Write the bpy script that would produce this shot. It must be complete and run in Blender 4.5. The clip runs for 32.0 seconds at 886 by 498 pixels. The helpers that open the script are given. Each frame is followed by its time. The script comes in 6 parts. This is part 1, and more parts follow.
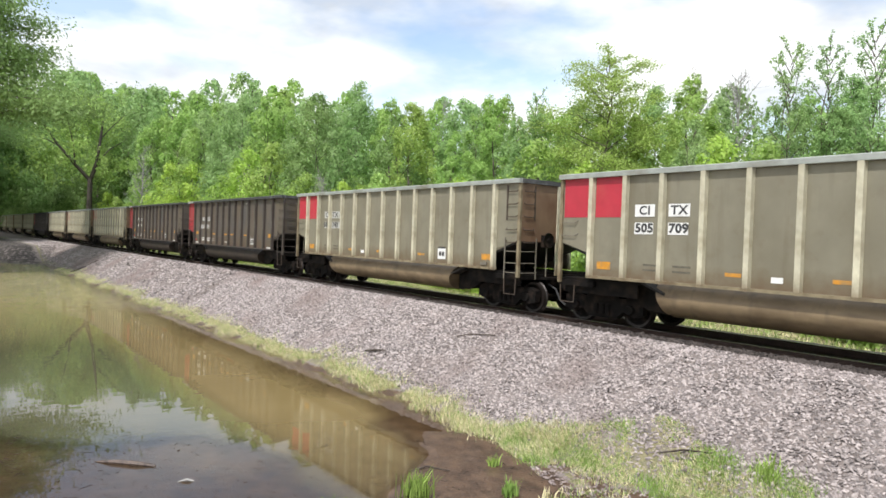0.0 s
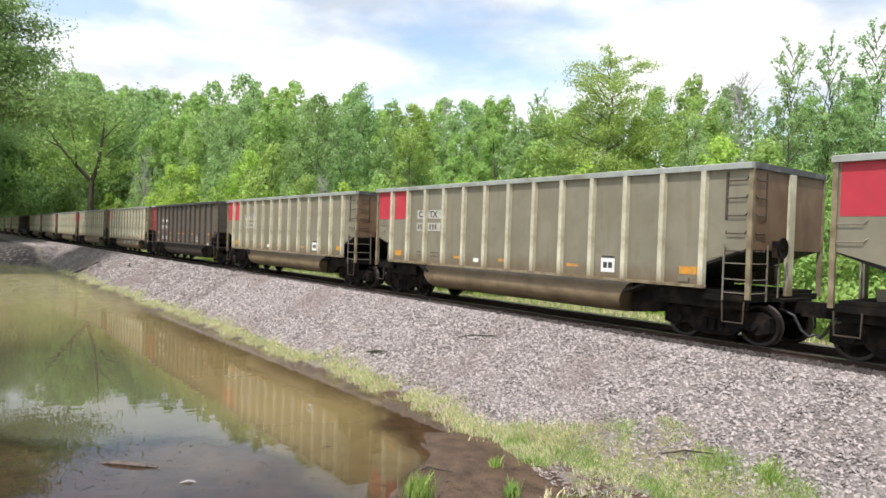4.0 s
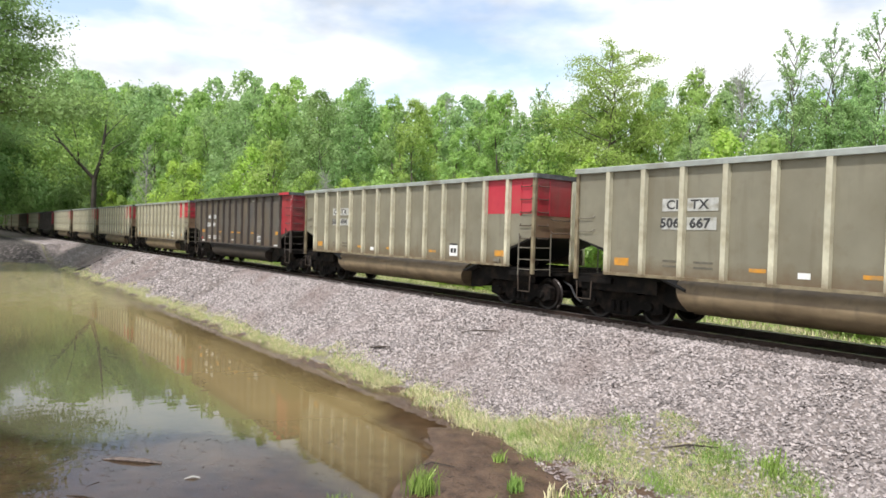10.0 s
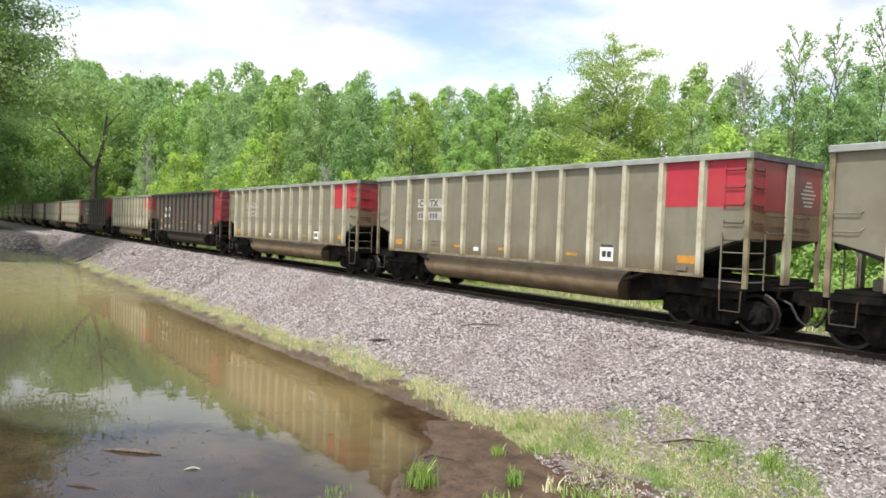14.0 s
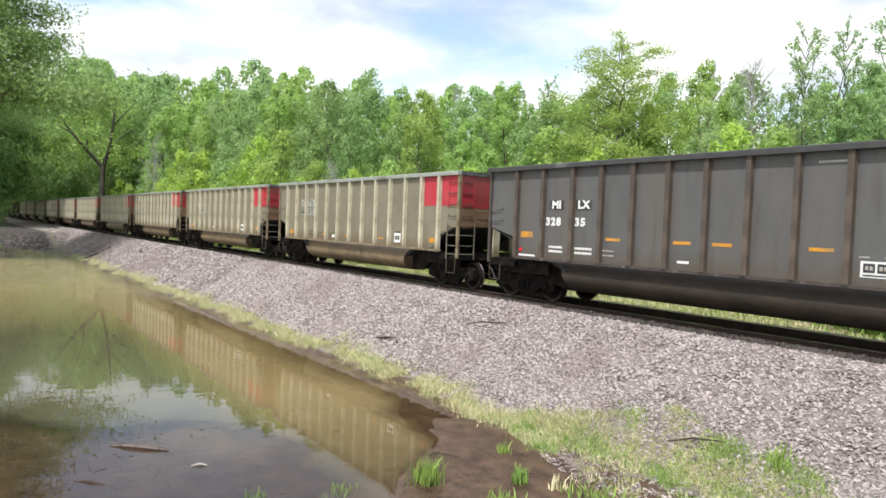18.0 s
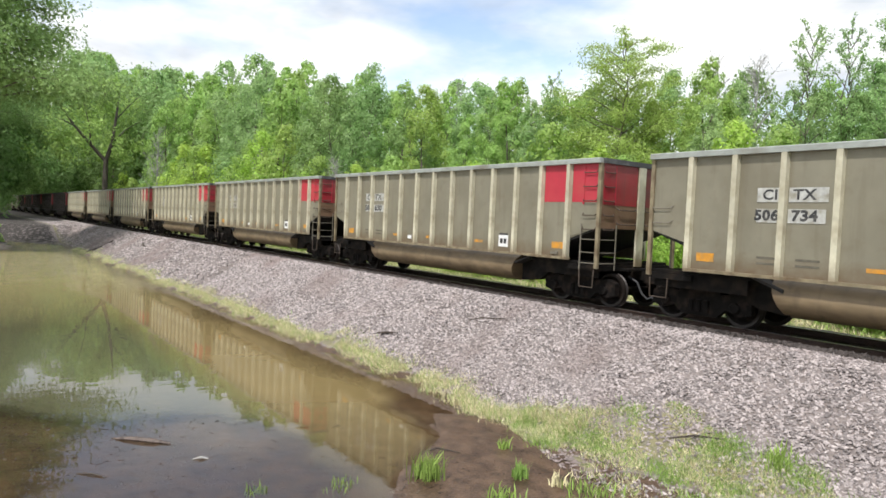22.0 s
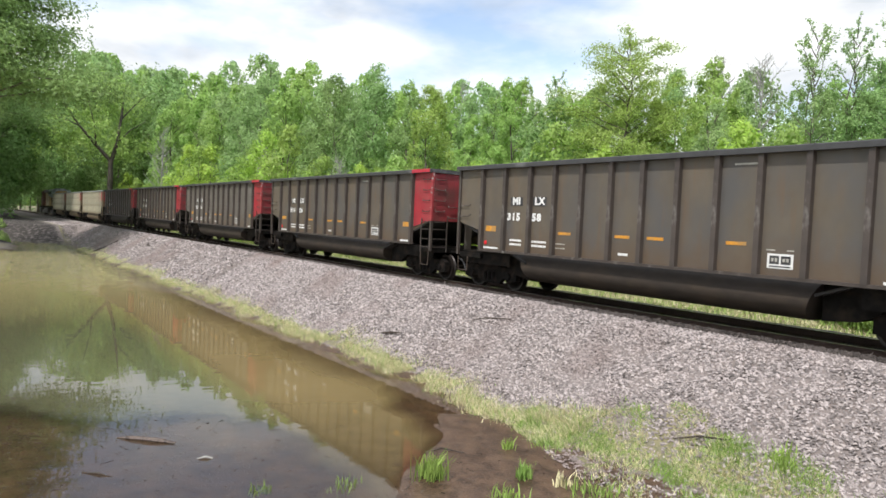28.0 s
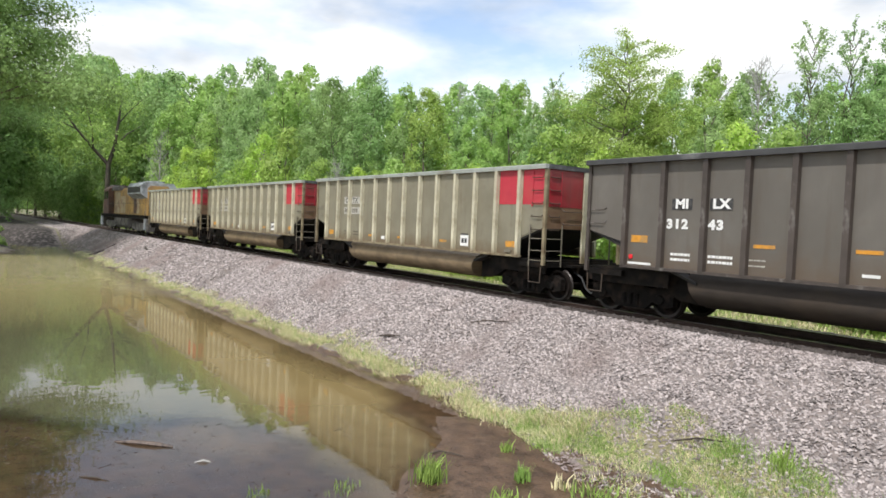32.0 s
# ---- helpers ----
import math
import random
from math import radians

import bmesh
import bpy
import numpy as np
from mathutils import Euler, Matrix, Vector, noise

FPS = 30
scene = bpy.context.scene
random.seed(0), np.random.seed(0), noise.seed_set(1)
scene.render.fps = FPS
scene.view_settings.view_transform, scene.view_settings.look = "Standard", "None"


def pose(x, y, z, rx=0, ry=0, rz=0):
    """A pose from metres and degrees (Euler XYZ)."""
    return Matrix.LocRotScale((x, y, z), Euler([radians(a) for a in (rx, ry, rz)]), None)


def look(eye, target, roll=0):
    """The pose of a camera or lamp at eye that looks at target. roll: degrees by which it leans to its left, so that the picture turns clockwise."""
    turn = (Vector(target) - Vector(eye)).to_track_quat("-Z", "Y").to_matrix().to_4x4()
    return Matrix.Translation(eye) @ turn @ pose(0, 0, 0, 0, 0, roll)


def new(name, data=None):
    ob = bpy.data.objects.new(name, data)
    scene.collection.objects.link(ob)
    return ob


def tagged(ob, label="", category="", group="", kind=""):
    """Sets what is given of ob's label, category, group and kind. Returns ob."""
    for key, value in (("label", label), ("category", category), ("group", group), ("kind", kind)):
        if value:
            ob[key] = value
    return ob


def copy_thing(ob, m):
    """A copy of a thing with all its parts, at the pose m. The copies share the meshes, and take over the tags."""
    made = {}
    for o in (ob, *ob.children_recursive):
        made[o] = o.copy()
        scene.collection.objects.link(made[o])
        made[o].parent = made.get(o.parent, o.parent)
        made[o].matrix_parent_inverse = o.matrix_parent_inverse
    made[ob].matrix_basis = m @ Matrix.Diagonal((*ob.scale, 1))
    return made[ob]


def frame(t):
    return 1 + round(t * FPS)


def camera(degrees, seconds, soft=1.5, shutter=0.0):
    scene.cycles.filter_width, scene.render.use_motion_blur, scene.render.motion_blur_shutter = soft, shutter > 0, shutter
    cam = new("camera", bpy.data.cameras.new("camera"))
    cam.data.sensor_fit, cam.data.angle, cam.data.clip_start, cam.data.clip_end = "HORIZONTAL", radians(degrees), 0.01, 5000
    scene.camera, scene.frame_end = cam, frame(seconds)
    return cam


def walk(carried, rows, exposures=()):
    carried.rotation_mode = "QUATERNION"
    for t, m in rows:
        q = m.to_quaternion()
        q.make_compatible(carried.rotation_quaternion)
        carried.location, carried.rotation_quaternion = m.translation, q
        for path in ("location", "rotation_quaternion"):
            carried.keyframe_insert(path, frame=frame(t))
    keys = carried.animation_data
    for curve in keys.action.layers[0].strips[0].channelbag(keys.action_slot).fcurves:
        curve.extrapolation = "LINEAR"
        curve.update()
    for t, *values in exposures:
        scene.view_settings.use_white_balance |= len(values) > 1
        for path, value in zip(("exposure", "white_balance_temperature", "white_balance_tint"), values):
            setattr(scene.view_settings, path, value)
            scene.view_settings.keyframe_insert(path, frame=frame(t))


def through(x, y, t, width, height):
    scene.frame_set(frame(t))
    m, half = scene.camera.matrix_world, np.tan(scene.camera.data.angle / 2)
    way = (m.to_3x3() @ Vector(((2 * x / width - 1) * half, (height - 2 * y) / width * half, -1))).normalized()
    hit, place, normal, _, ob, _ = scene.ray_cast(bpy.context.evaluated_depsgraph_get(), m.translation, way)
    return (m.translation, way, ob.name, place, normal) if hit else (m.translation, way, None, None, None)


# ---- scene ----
# ---- camera: a hand-held camera that turns slowly, on the bank beside the pond ----
EYE = Vector((0.0, -15.117, 2.088))


def aim(yaw, pitch, roll):
    """Pose at EYE; yaw from the line across the track, towards the right, in degrees."""
    a, b = radians(yaw), radians(pitch)
    way = Vector((math.sin(a) * math.cos(b), math.cos(a) * math.cos(b), math.sin(b)))
    return look(EYE, EYE + way, roll)


cam = camera(67.2, 32.0, soft=1.6)
walk(cam, [(t, aim(yaw, pitch, roll)) for t, yaw, pitch, roll in (
    (0, -52.35, -0.86, 2.04), (0.5, -52.45, -0.88, 1.99), (1, -52.53, -0.87, 1.94), (1.5, -52.59, -0.84, 1.96), (2, -52.62, -0.83, 2.01),
    (2.5, -52.61, -0.82, 1.97), (3, -52.58, -0.80, 1.94), (3.5, -52.50, -0.79, 1.95), (5.5, -52.40, -0.81, 1.92), (6, -52.35, -0.82, 1.87),
    (6.5, -52.34, -0.81, 1.83), (7, -52.36, -0.80, 1.77), (7.5, -52.41, -0.81, 1.72), (8, -52.48, -0.84, 1.69), (8.5, -52.55, -0.91, 1.67),
    (9, -52.60, -0.99, 1.69), (9.5, -52.62, -1.09, 1.69), (10, -52.66, -1.19, 1.67), (10.5, -52.70, -1.30, 1.76), (11, -52.72, -1.41, 1.89),
    (11.5, -52.73, -1.51, 1.93), (12, -52.73, -1.58, 1.96), (12.5, -52.72, -1.67, 1.95), (13, -52.69, -1.73, 1.95), (13.5, -52.67, -1.75, 2.01),
    (14, -52.68, -1.75, 2.07), (14.5, -52.77, -1.78, 2.14), (16.5, -52.92, -1.86, 2.21), (17, -53.05, -1.90, 2.24), (17.5, -53.13, -1.92, 2.22),
    (18, -53.21, -1.96, 2.17), (18.5, -53.27, -2.02, 2.18), (19, -53.32, -2.09, 2.25), (19.5, -53.35, -2.14, 2.30), (20, -53.36, -2.15, 2.33),
    (20.5, -53.33, -2.15, 2.41), (21, -53.32, -2.19, 2.50), (21.5, -53.33, -2.25, 2.53), (22, -53.37, -2.33, 2.56), (22.5, -53.42, -2.41, 2.52),
    (23, -53.48, -2.47, 2.47), (23.5, -53.53, -2.45, 2.49), (24, -53.56, -2.40, 2.50), (24.5, -53.59, -2.34, 2.47), (25, -53.62, -2.30, 2.44),
    (25.5, -53.68, -2.28, 2.44), (27.5, -53.72, -2.30, 2.53), (28, -53.72, -2.34, 2.57), (28.5, -53.71, -2.37, 2.54), (29, -53.70, -2.39, 2.54),
    (29.5, -53.69, -2.39, 2.57), (30, -53.69, -2.37, 2.55), (30.5, -53.66, -2.32, 2.51), (31, -53.63, -2.25, 2.43), (31.5, -53.60, -2.17, 2.38),
    (32, -53.55, -2.10, 2.44))], [(0.0, 0.15), (14.0, 0.18), (17.0, 0.21), (20.0, 0.15), (28.0, 0.07), (32.0, 0.06)])

# ---- sky and sun ----
SUN_AZ, SUN_EL = radians(157.0), radians(56.0)
world = bpy.data.worlds.new("sky")
scene.world = world
world.use_nodes = True
wn, wl = world.node_tree.nodes, world.node_tree.links
wn.clear()
w_out = wn.new("ShaderNodeOutputWorld")
w_bg = wn.new("ShaderNodeBackground")
w_sky = wn.new("ShaderNodeTexSky")
w_sky.sky_type, w_sky.sun_disc = "NISHITA", False
w_sky.sun_elevation = SUN_EL
w_sky.air_density, w_sky.dust_density = 1.0, 1.0
w_co = wn.new("ShaderNodeTexCoord")
w_map = wn.new("ShaderNodeMapping")
w_map.inputs["Scale"].default_value = (1.0, 1.0, 2.6)
w_map.inputs["Location"].default_value = (0.35, 0.2, 0.1)
w_noise = wn.new("ShaderNodeTexNoise")
w_noise.inputs["Scale"].default_value, w_noise.inputs["Detail"].default_value = 2.3, 7.0
w_noise.inputs["Roughness"].default_value = 0.52
w_ramp = wn.new("ShaderNodeValToRGB")
w_ramp.color_ramp.elements[0].color = (0.2, 0.2, 0.2, 1)
w_ramp.color_ramp.elements[0].position, w_ramp.color_ramp.elements[1].position = 0.38, 0.53
w_grey = wn.new("ShaderNodeTexNoise")
w_grey.inputs["Scale"].default_value, w_grey.inputs["Detail"].default_value = 3.4, 5.0
w_cloud = wn.new("ShaderNodeMix")
w_cloud.data_type = "RGBA"
w_cloud.inputs["A"].default_value = (6.6, 7.1, 7.8, 1)
w_cloud.inputs["B"].default_value = (12.1, 12.1, 12.1, 1)
w_mix = wn.new("ShaderNodeMix")
w_mix.data_type = "RGBA"
w_bg.inputs["Strength"].default_value = 0.1
wl.new(w_co.outputs["Generated"], w_map.inputs["Vector"])
wl.new(w_map.outputs["Vector"], w_noise.inputs["Vector"])
wl.new(w_map.outputs["Vector"], w_grey.inputs["Vector"])
wl.new(w_noise.outputs["Fac"], w_ramp.inputs["Fac"])
w_base = wn.new("ShaderNodeMapRange")
w_base.inputs["From Min"].default_value, w_base.inputs["From Max"].default_value = 0.36, 0.56
wl.new(w_grey.outputs["Fac"], w_base.inputs["Value"])
wl.new(w_base.outputs["Result"], w_cloud.inputs["Factor"])
wl.new(w_ramp.outputs["Color"], w_mix.inputs["Factor"])
w_haze = wn.new("ShaderNodeVectorMath")
w_haze.operation, w_haze.inputs["Scale"].default_value = "SCALE", 2.2
wl.new(w_sky.outputs["Color"], w_haze.inputs[0])
wl.new(w_haze.outputs["Vector"], w_mix.inputs["A"])
wl.new(w_cloud.outputs["Result"], w_mix.inputs["B"])
wl.new(w_mix.outputs["Result"], w_bg.inputs["Color"])
wl.new(w_bg.outputs["Background"], w_out.inputs["Surface"])

sun_data = bpy.data.lights.new("sun", "SUN")
sun_data.energy, sun_data.angle, sun_data.color = 3.7, radians(0.6), (1.0, 0.968, 0.94)
sun = new("sun", sun_data)
sun_from = Vector((math.sin(SUN_AZ) * math.cos(SUN_EL), math.cos(SUN_AZ) * math.cos(SUN_EL), math.sin(SUN_EL)))
sun.matrix_world = look(sun_from * 60, (0, 0, 0))
w_sky.sun_rotation = SUN_AZ

# ---- materials ----


def material(name, base, rough=0.7, metal=0.0, vary=0.15, scale=6.0, bump=0.0, bump_scale=40.0, stain=None, stain_scale=1.2,
             stain_range=(0.5, 0.7), stretch=(1, 1, 1), per_object=0.0, spec=0.5, island=0.0, streak=None, streak_range=(0.55, 0.78), splash=None, splash_top=1.75):
    """A node material: colour varied by noise at two scales, an optional stain colour, relief, and variation from thing to thing."""
    m = bpy.data.materials.new(name)
    m.use_nodes = True
    nodes, links = m.node_tree.nodes, m.node_tree.links
    b = nodes["Principled BSDF"]
    b.inputs["Roughness"].default_value, b.inputs["Metallic"].default_value = rough, metal
    b.inputs["Specular IOR Level"].default_value = spec
    co = nodes.new("ShaderNodeTexCoord")
    mp = nodes.new("ShaderNodeMapping")
    mp.inputs["Scale"].default_value = stretch
    links.new(co.outputs["Object"], mp.inputs["Vector"])
    fine = nodes.new("ShaderNodeTexNoise")
    fine.inputs["Scale"].default_value, fine.inputs["Detail"].default_value = scale, 6.0
    links.new(mp.outputs["Vector"], fine.inputs["Vector"])
    hsv = nodes.new("ShaderNodeHueSaturation")
    hsv.inputs["Color"].default_value = (*base, 1)
    mr = nodes.new("ShaderNodeMapRange")
    mr.inputs["From Min"].default_value, mr.inputs["From Max"].default_value = 0.3, 0.7
    mr.inputs["To Min"].default_value, mr.inputs["To Max"].default_value = 1 - vary, 1 + vary
    links.new(fine.outputs["Fac"], mr.inputs["Value"])
    value = mr.outputs["Result"]
    for amount, node, socket in ((per_object, "ShaderNodeObjectInfo", "Random"), (island, "ShaderNodeNewGeometry", "Random Per Island")):
        if amount:
            src = nodes.new(node)
            r2 = nodes.new("ShaderNodeMapRange")
            r2.inputs["To Min"].default_value, r2.inputs["To Max"].default_value = 1 - amount, 1 + amount
            links.new(src.outputs[socket], r2.inputs["Value"])
            mul = nodes.new("ShaderNodeMath")
            mul.operation = "MULTIPLY"
            links.new(value, mul.inputs[0])
            links.new(r2.outputs["Result"], mul.inputs[1])
            value = mul.outputs["Value"]
    links.new(value, hsv.inputs["Value"])
    colour = hsv.outputs["Color"]
    if stain:
        big = nodes.new("ShaderNodeTexNoise")
        big.inputs["Scale"].default_value, big.inputs["Detail"].default_value = stain_scale, 5.0
        links.new(mp.outputs["Vector"], big.inputs["Vector"])
        sr = nodes.new("ShaderNodeMapRange")
        sr.inputs["From Min"].default_value, sr.inputs["From Max"].default_value = stain_range
        links.new(big.outputs["Fac"], sr.inputs["Value"])
        mx = nodes.new("ShaderNodeMix")
        mx.data_type = "RGBA"
        mx.inputs["B"].default_value = (*stain, 1)
        links.new(sr.outputs["Result"], mx.inputs["Factor"])
        links.new(colour, mx.inputs["A"])
        colour = mx.outputs["Result"]
    if streak:
        # run-down rust and soot
        smp, sn, sr2, sm = nodes.new("ShaderNodeMapping"), nodes.new("ShaderNodeTexNoise"), nodes.new("ShaderNodeMapRange"), nodes.new("ShaderNodeMix")
        smp.inputs["Scale"].default_value = (3.2, 3.2, 0.35)
        sn.inputs["Scale"].default_value, sn.inputs["Detail"].default_value = 1.3, 6.0
        sr2.inputs["From Min"].default_value, sr2.inputs["From Max"].default_value = streak_range
        sr2.inputs["To Max"].default_value = 0.6
        sm.data_type = "RGBA"
        sm.inputs["B"].default_value = (*streak, 1)
        links.new(co.outputs["Object"], smp.inputs["Vector"])
        links.new(smp.outputs["Vector"], sn.inputs["Vector"])
        links.new(sn.outputs["Fac"], sr2.inputs["Value"])
        links.new(sr2.outputs["Result"], sm.inputs["Factor"])
        links.new(colour, sm.inputs["A"])
        colour = sm.outputs["Result"]
    if splash:
        # road dirt thrown up from the track
        sep, up, pn, add, pr, pm = (nodes.new(n) for n in ("ShaderNodeSeparateXYZ", "ShaderNodeMapRange", "ShaderNodeTexNoise", "ShaderNodeMath", "ShaderNodeMapRange", "ShaderNodeMix"))
        up.inputs["From Min"].default_value, up.inputs["From Max"].default_value = splash_top, 1.15
        pn.inputs["Scale"].default_value, pn.inputs["Detail"].default_value = 4.0, 6.0
        pr.inputs["From Min"].default_value, pr.inputs["From Max"].default_value, pr.inputs["To Max"].default_value = 0.55, 1.35, 0.85
        pm.data_type, add.operation = "RGBA", "ADD"
        pm.inputs["B"].default_value = (*splash, 1)
        links.new(co.outputs["Object"], sep.inputs["Vector"])
        links.new(sep.outputs["Z"], up.inputs["Value"])
        links.new(co.outputs["Object"], pn.inputs["Vector"])
        links.new(up.outputs["Result"], add.inputs[0])
        links.new(pn.outputs["Fac"], add.inputs[1])
        links.new(add.outputs["Value"], pr.inputs["Value"])
        links.new(pr.outputs["Result"], pm.inputs["Factor"])
        links.new(colour, pm.inputs["A"])
        colour = pm.outputs["Result"]
    links.new(colour, b.inputs["Base Color"])
    if bump:
        bn = nodes.new("ShaderNodeTexNoise")
        bn.inputs["Scale"].default_value, bn.inputs["Detail"].default_value = bump_scale, 4.0
        links.new(co.outputs["Object"], bn.inputs["Vector"])
        bp = nodes.new("ShaderNodeBump")
        bp.inputs["Strength"].default_value, bp.inputs["Distance"].default_value = bump, 0.02
        links.new(bn.outputs["Fac"], bp.inputs["Height"])
        links.new(bp.outputs["Normal"], b.inputs["Normal"])
    return m


def leaf_material(name, base, vary=0.25, through=0.8):
    """Thin leaves: diffuse on the lit side, light coming through from behind, uneven from leaf to leaf and tree to tree."""
    m = bpy.data.materials.new(name)
    m.use_nodes = True
    nodes, links = m.node_tree.nodes, m.node_tree.links
    nodes.remove(nodes["Principled BSDF"])
    geo, info = nodes.new("ShaderNodeNewGeometry"), nodes.new("ShaderNodeObjectInfo")
    a, b = nodes.new("ShaderNodeMapRange"), nodes.new("ShaderNodeMapRange")
    a.inputs["To Min"].default_value, a.inputs["To Max"].default_value = 1 - vary, 1 + vary
    b.inputs["To Min"].default_value, b.inputs["To Max"].default_value = 0.493, 0.512
    links.new(geo.outputs["Random Per Island"], a.inputs["Value"])
    links.new(info.outputs["Random"], b.inputs["Value"])
    hsv = nodes.new("ShaderNodeHueSaturation")
    hsv.inputs["Color"].default_value = (*base, 1)
    links.new(a.outputs["Result"], hsv.inputs["Value"])
    links.new(b.outputs["Result"], hsv.inputs["Hue"])
    dif, tra, gl = nodes.new("ShaderNodeBsdfDiffuse"), nodes.new("ShaderNodeBsdfTranslucent"), nodes.new("ShaderNodeBsdfGlossy")
    gl.inputs["Roughness"].default_value = 0.45
    mix, mix2 = nodes.new("ShaderNodeAddShader"), nodes.new("ShaderNodeMixShader")
    mix2.inputs["Fac"].default_value = 0.018
    thin = nodes.new("ShaderNodeHueSaturation")
    thin.inputs["Value"].default_value = through
    links.new(hsv.outputs["Color"], thin.inputs["Color"])
    links.new(hsv.outputs["Color"], dif.inputs["Color"])
    links.new(thin.outputs["Color"], tra.inputs["Color"])
    links.new(dif.outputs["BSDF"], mix.inputs[0])
    links.new(tra.outputs["BSDF"], mix.inputs[1])
    links.new(mix.outputs["Shader"], mix2.inputs[1])
    links.new(gl.outputs["BSDF"], mix2.inputs[2])
    links.new(mix2.outputs["Shader"], nodes["Material Output"].inputs["Surface"])
    return m


def water_material():
    """Murky flood water: silt and the bed below seen through a reflecting, faintly rippled surface."""
    m = bpy.data.materials.new("flood_water")
    m.use_nodes = True
    nodes, links = m.node_tree.nodes, m.node_tree.links
    nodes.remove(nodes["Principled BSDF"])
    co = nodes.new("ShaderNodeTexCoord")
    mp = nodes.new("ShaderNodeMapping")
    mp.inputs["Scale"].default_value = (2.4, 1.0, 1.0)
    links.new(co.outputs["Object"], mp.inputs["Vector"])
    big, rip = nodes.new("ShaderNodeTexNoise"), nodes.new("ShaderNodeTexNoise")
    big.inputs["Scale"].default_value, big.inputs["Detail"].default_value = 0.22, 4.0
    rip.inputs["Scale"].default_value, rip.inputs["Detail"].default_value = 1.3, 1.2
    links.new(mp.outputs["Vector"], big.inputs["Vector"])
    links.new(mp.outputs["Vector"], rip.inputs["Vector"])
    ramp = nodes.new("ShaderNodeMix")
    ramp.data_type = "RGBA"
    ramp.inputs["A"].default_value = (0.262, 0.198, 0.09, 1)
    ramp.inputs["B"].default_value = (0.198, 0.148, 0.064, 1)
    links.new(big.outputs["Fac"], ramp.inputs["Factor"])
    dif, tra, gl = nodes.new("ShaderNodeBsdfDiffuse"), nodes.new("ShaderNodeBsdfTransparent"), nodes.new("ShaderNodeBsdfGlossy")
    tra.inputs["Color"].default_value = (0.95, 0.90, 0.84, 1)
    gl.inputs["Roughness"].default_value = 0.0
    bp = nodes.new("ShaderNodeBump")
    bp.inputs["Strength"].default_value, bp.inputs["Distance"].default_value = 0.07, 0.10
    # the far end of the pond is ruffled by the wind
    place, wind = nodes.new("ShaderNodeSeparateXYZ"), nodes.new("ShaderNodeMapRange")
    wind.inputs["From Min"].default_value, wind.inputs["From Max"].default_value = -33.0, -56.0
    wind.inputs["To Min"].default_value, wind.inputs["To Max"].default_value = 0.017, 1.0
    links.new(co.outputs["Object"], place.inputs["Vector"])
    links.new(place.outputs["X"], wind.inputs["Value"])
    links.new(wind.outputs["Result"], bp.inputs["Strength"])
    links.new(rip.outputs["Fac"], bp.inputs["Height"])
    links.new(bp.outputs["Normal"], gl.inputs["Normal"])
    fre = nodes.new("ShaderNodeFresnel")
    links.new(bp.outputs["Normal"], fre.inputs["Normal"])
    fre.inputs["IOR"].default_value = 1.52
    # silt colour darkens past y -9.2, painting in the edge of the train's reflection
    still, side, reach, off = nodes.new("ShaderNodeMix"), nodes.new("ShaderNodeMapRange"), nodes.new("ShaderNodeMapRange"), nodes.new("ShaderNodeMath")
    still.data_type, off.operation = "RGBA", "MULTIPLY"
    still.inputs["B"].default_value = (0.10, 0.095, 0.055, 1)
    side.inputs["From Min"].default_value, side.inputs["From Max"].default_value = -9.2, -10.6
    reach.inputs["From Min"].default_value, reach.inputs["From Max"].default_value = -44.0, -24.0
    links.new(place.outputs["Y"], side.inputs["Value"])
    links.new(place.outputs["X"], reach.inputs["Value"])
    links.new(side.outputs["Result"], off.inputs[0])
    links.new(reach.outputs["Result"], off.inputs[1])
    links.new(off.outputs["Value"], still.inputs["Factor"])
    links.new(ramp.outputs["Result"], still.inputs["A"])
    # the water's own colour grows paler towards the far end
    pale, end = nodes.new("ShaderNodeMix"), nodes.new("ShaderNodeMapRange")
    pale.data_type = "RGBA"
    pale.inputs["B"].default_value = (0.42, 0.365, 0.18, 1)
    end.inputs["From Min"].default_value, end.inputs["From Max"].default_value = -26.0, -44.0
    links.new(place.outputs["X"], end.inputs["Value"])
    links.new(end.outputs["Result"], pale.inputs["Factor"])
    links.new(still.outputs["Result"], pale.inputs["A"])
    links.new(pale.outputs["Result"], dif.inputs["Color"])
    body, top = nodes.new("ShaderNodeMixShader"), nodes.new("ShaderNodeMixShader")
    shoal = nodes.new("ShaderNodeVertexColor")
    shoal.layer_name = "shoal"
    links.new(shoal.outputs["Color"], body.inputs["Fac"])
    links.new(dif.outputs["BSDF"], body.inputs[1])
    links.new(tra.outputs["BSDF"], body.inputs[2])
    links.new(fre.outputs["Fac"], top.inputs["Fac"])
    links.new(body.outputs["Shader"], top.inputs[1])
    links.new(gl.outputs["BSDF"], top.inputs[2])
    links.new(top.outputs["Shader"], nodes["Material Output"].inputs["Surface"])
    return m


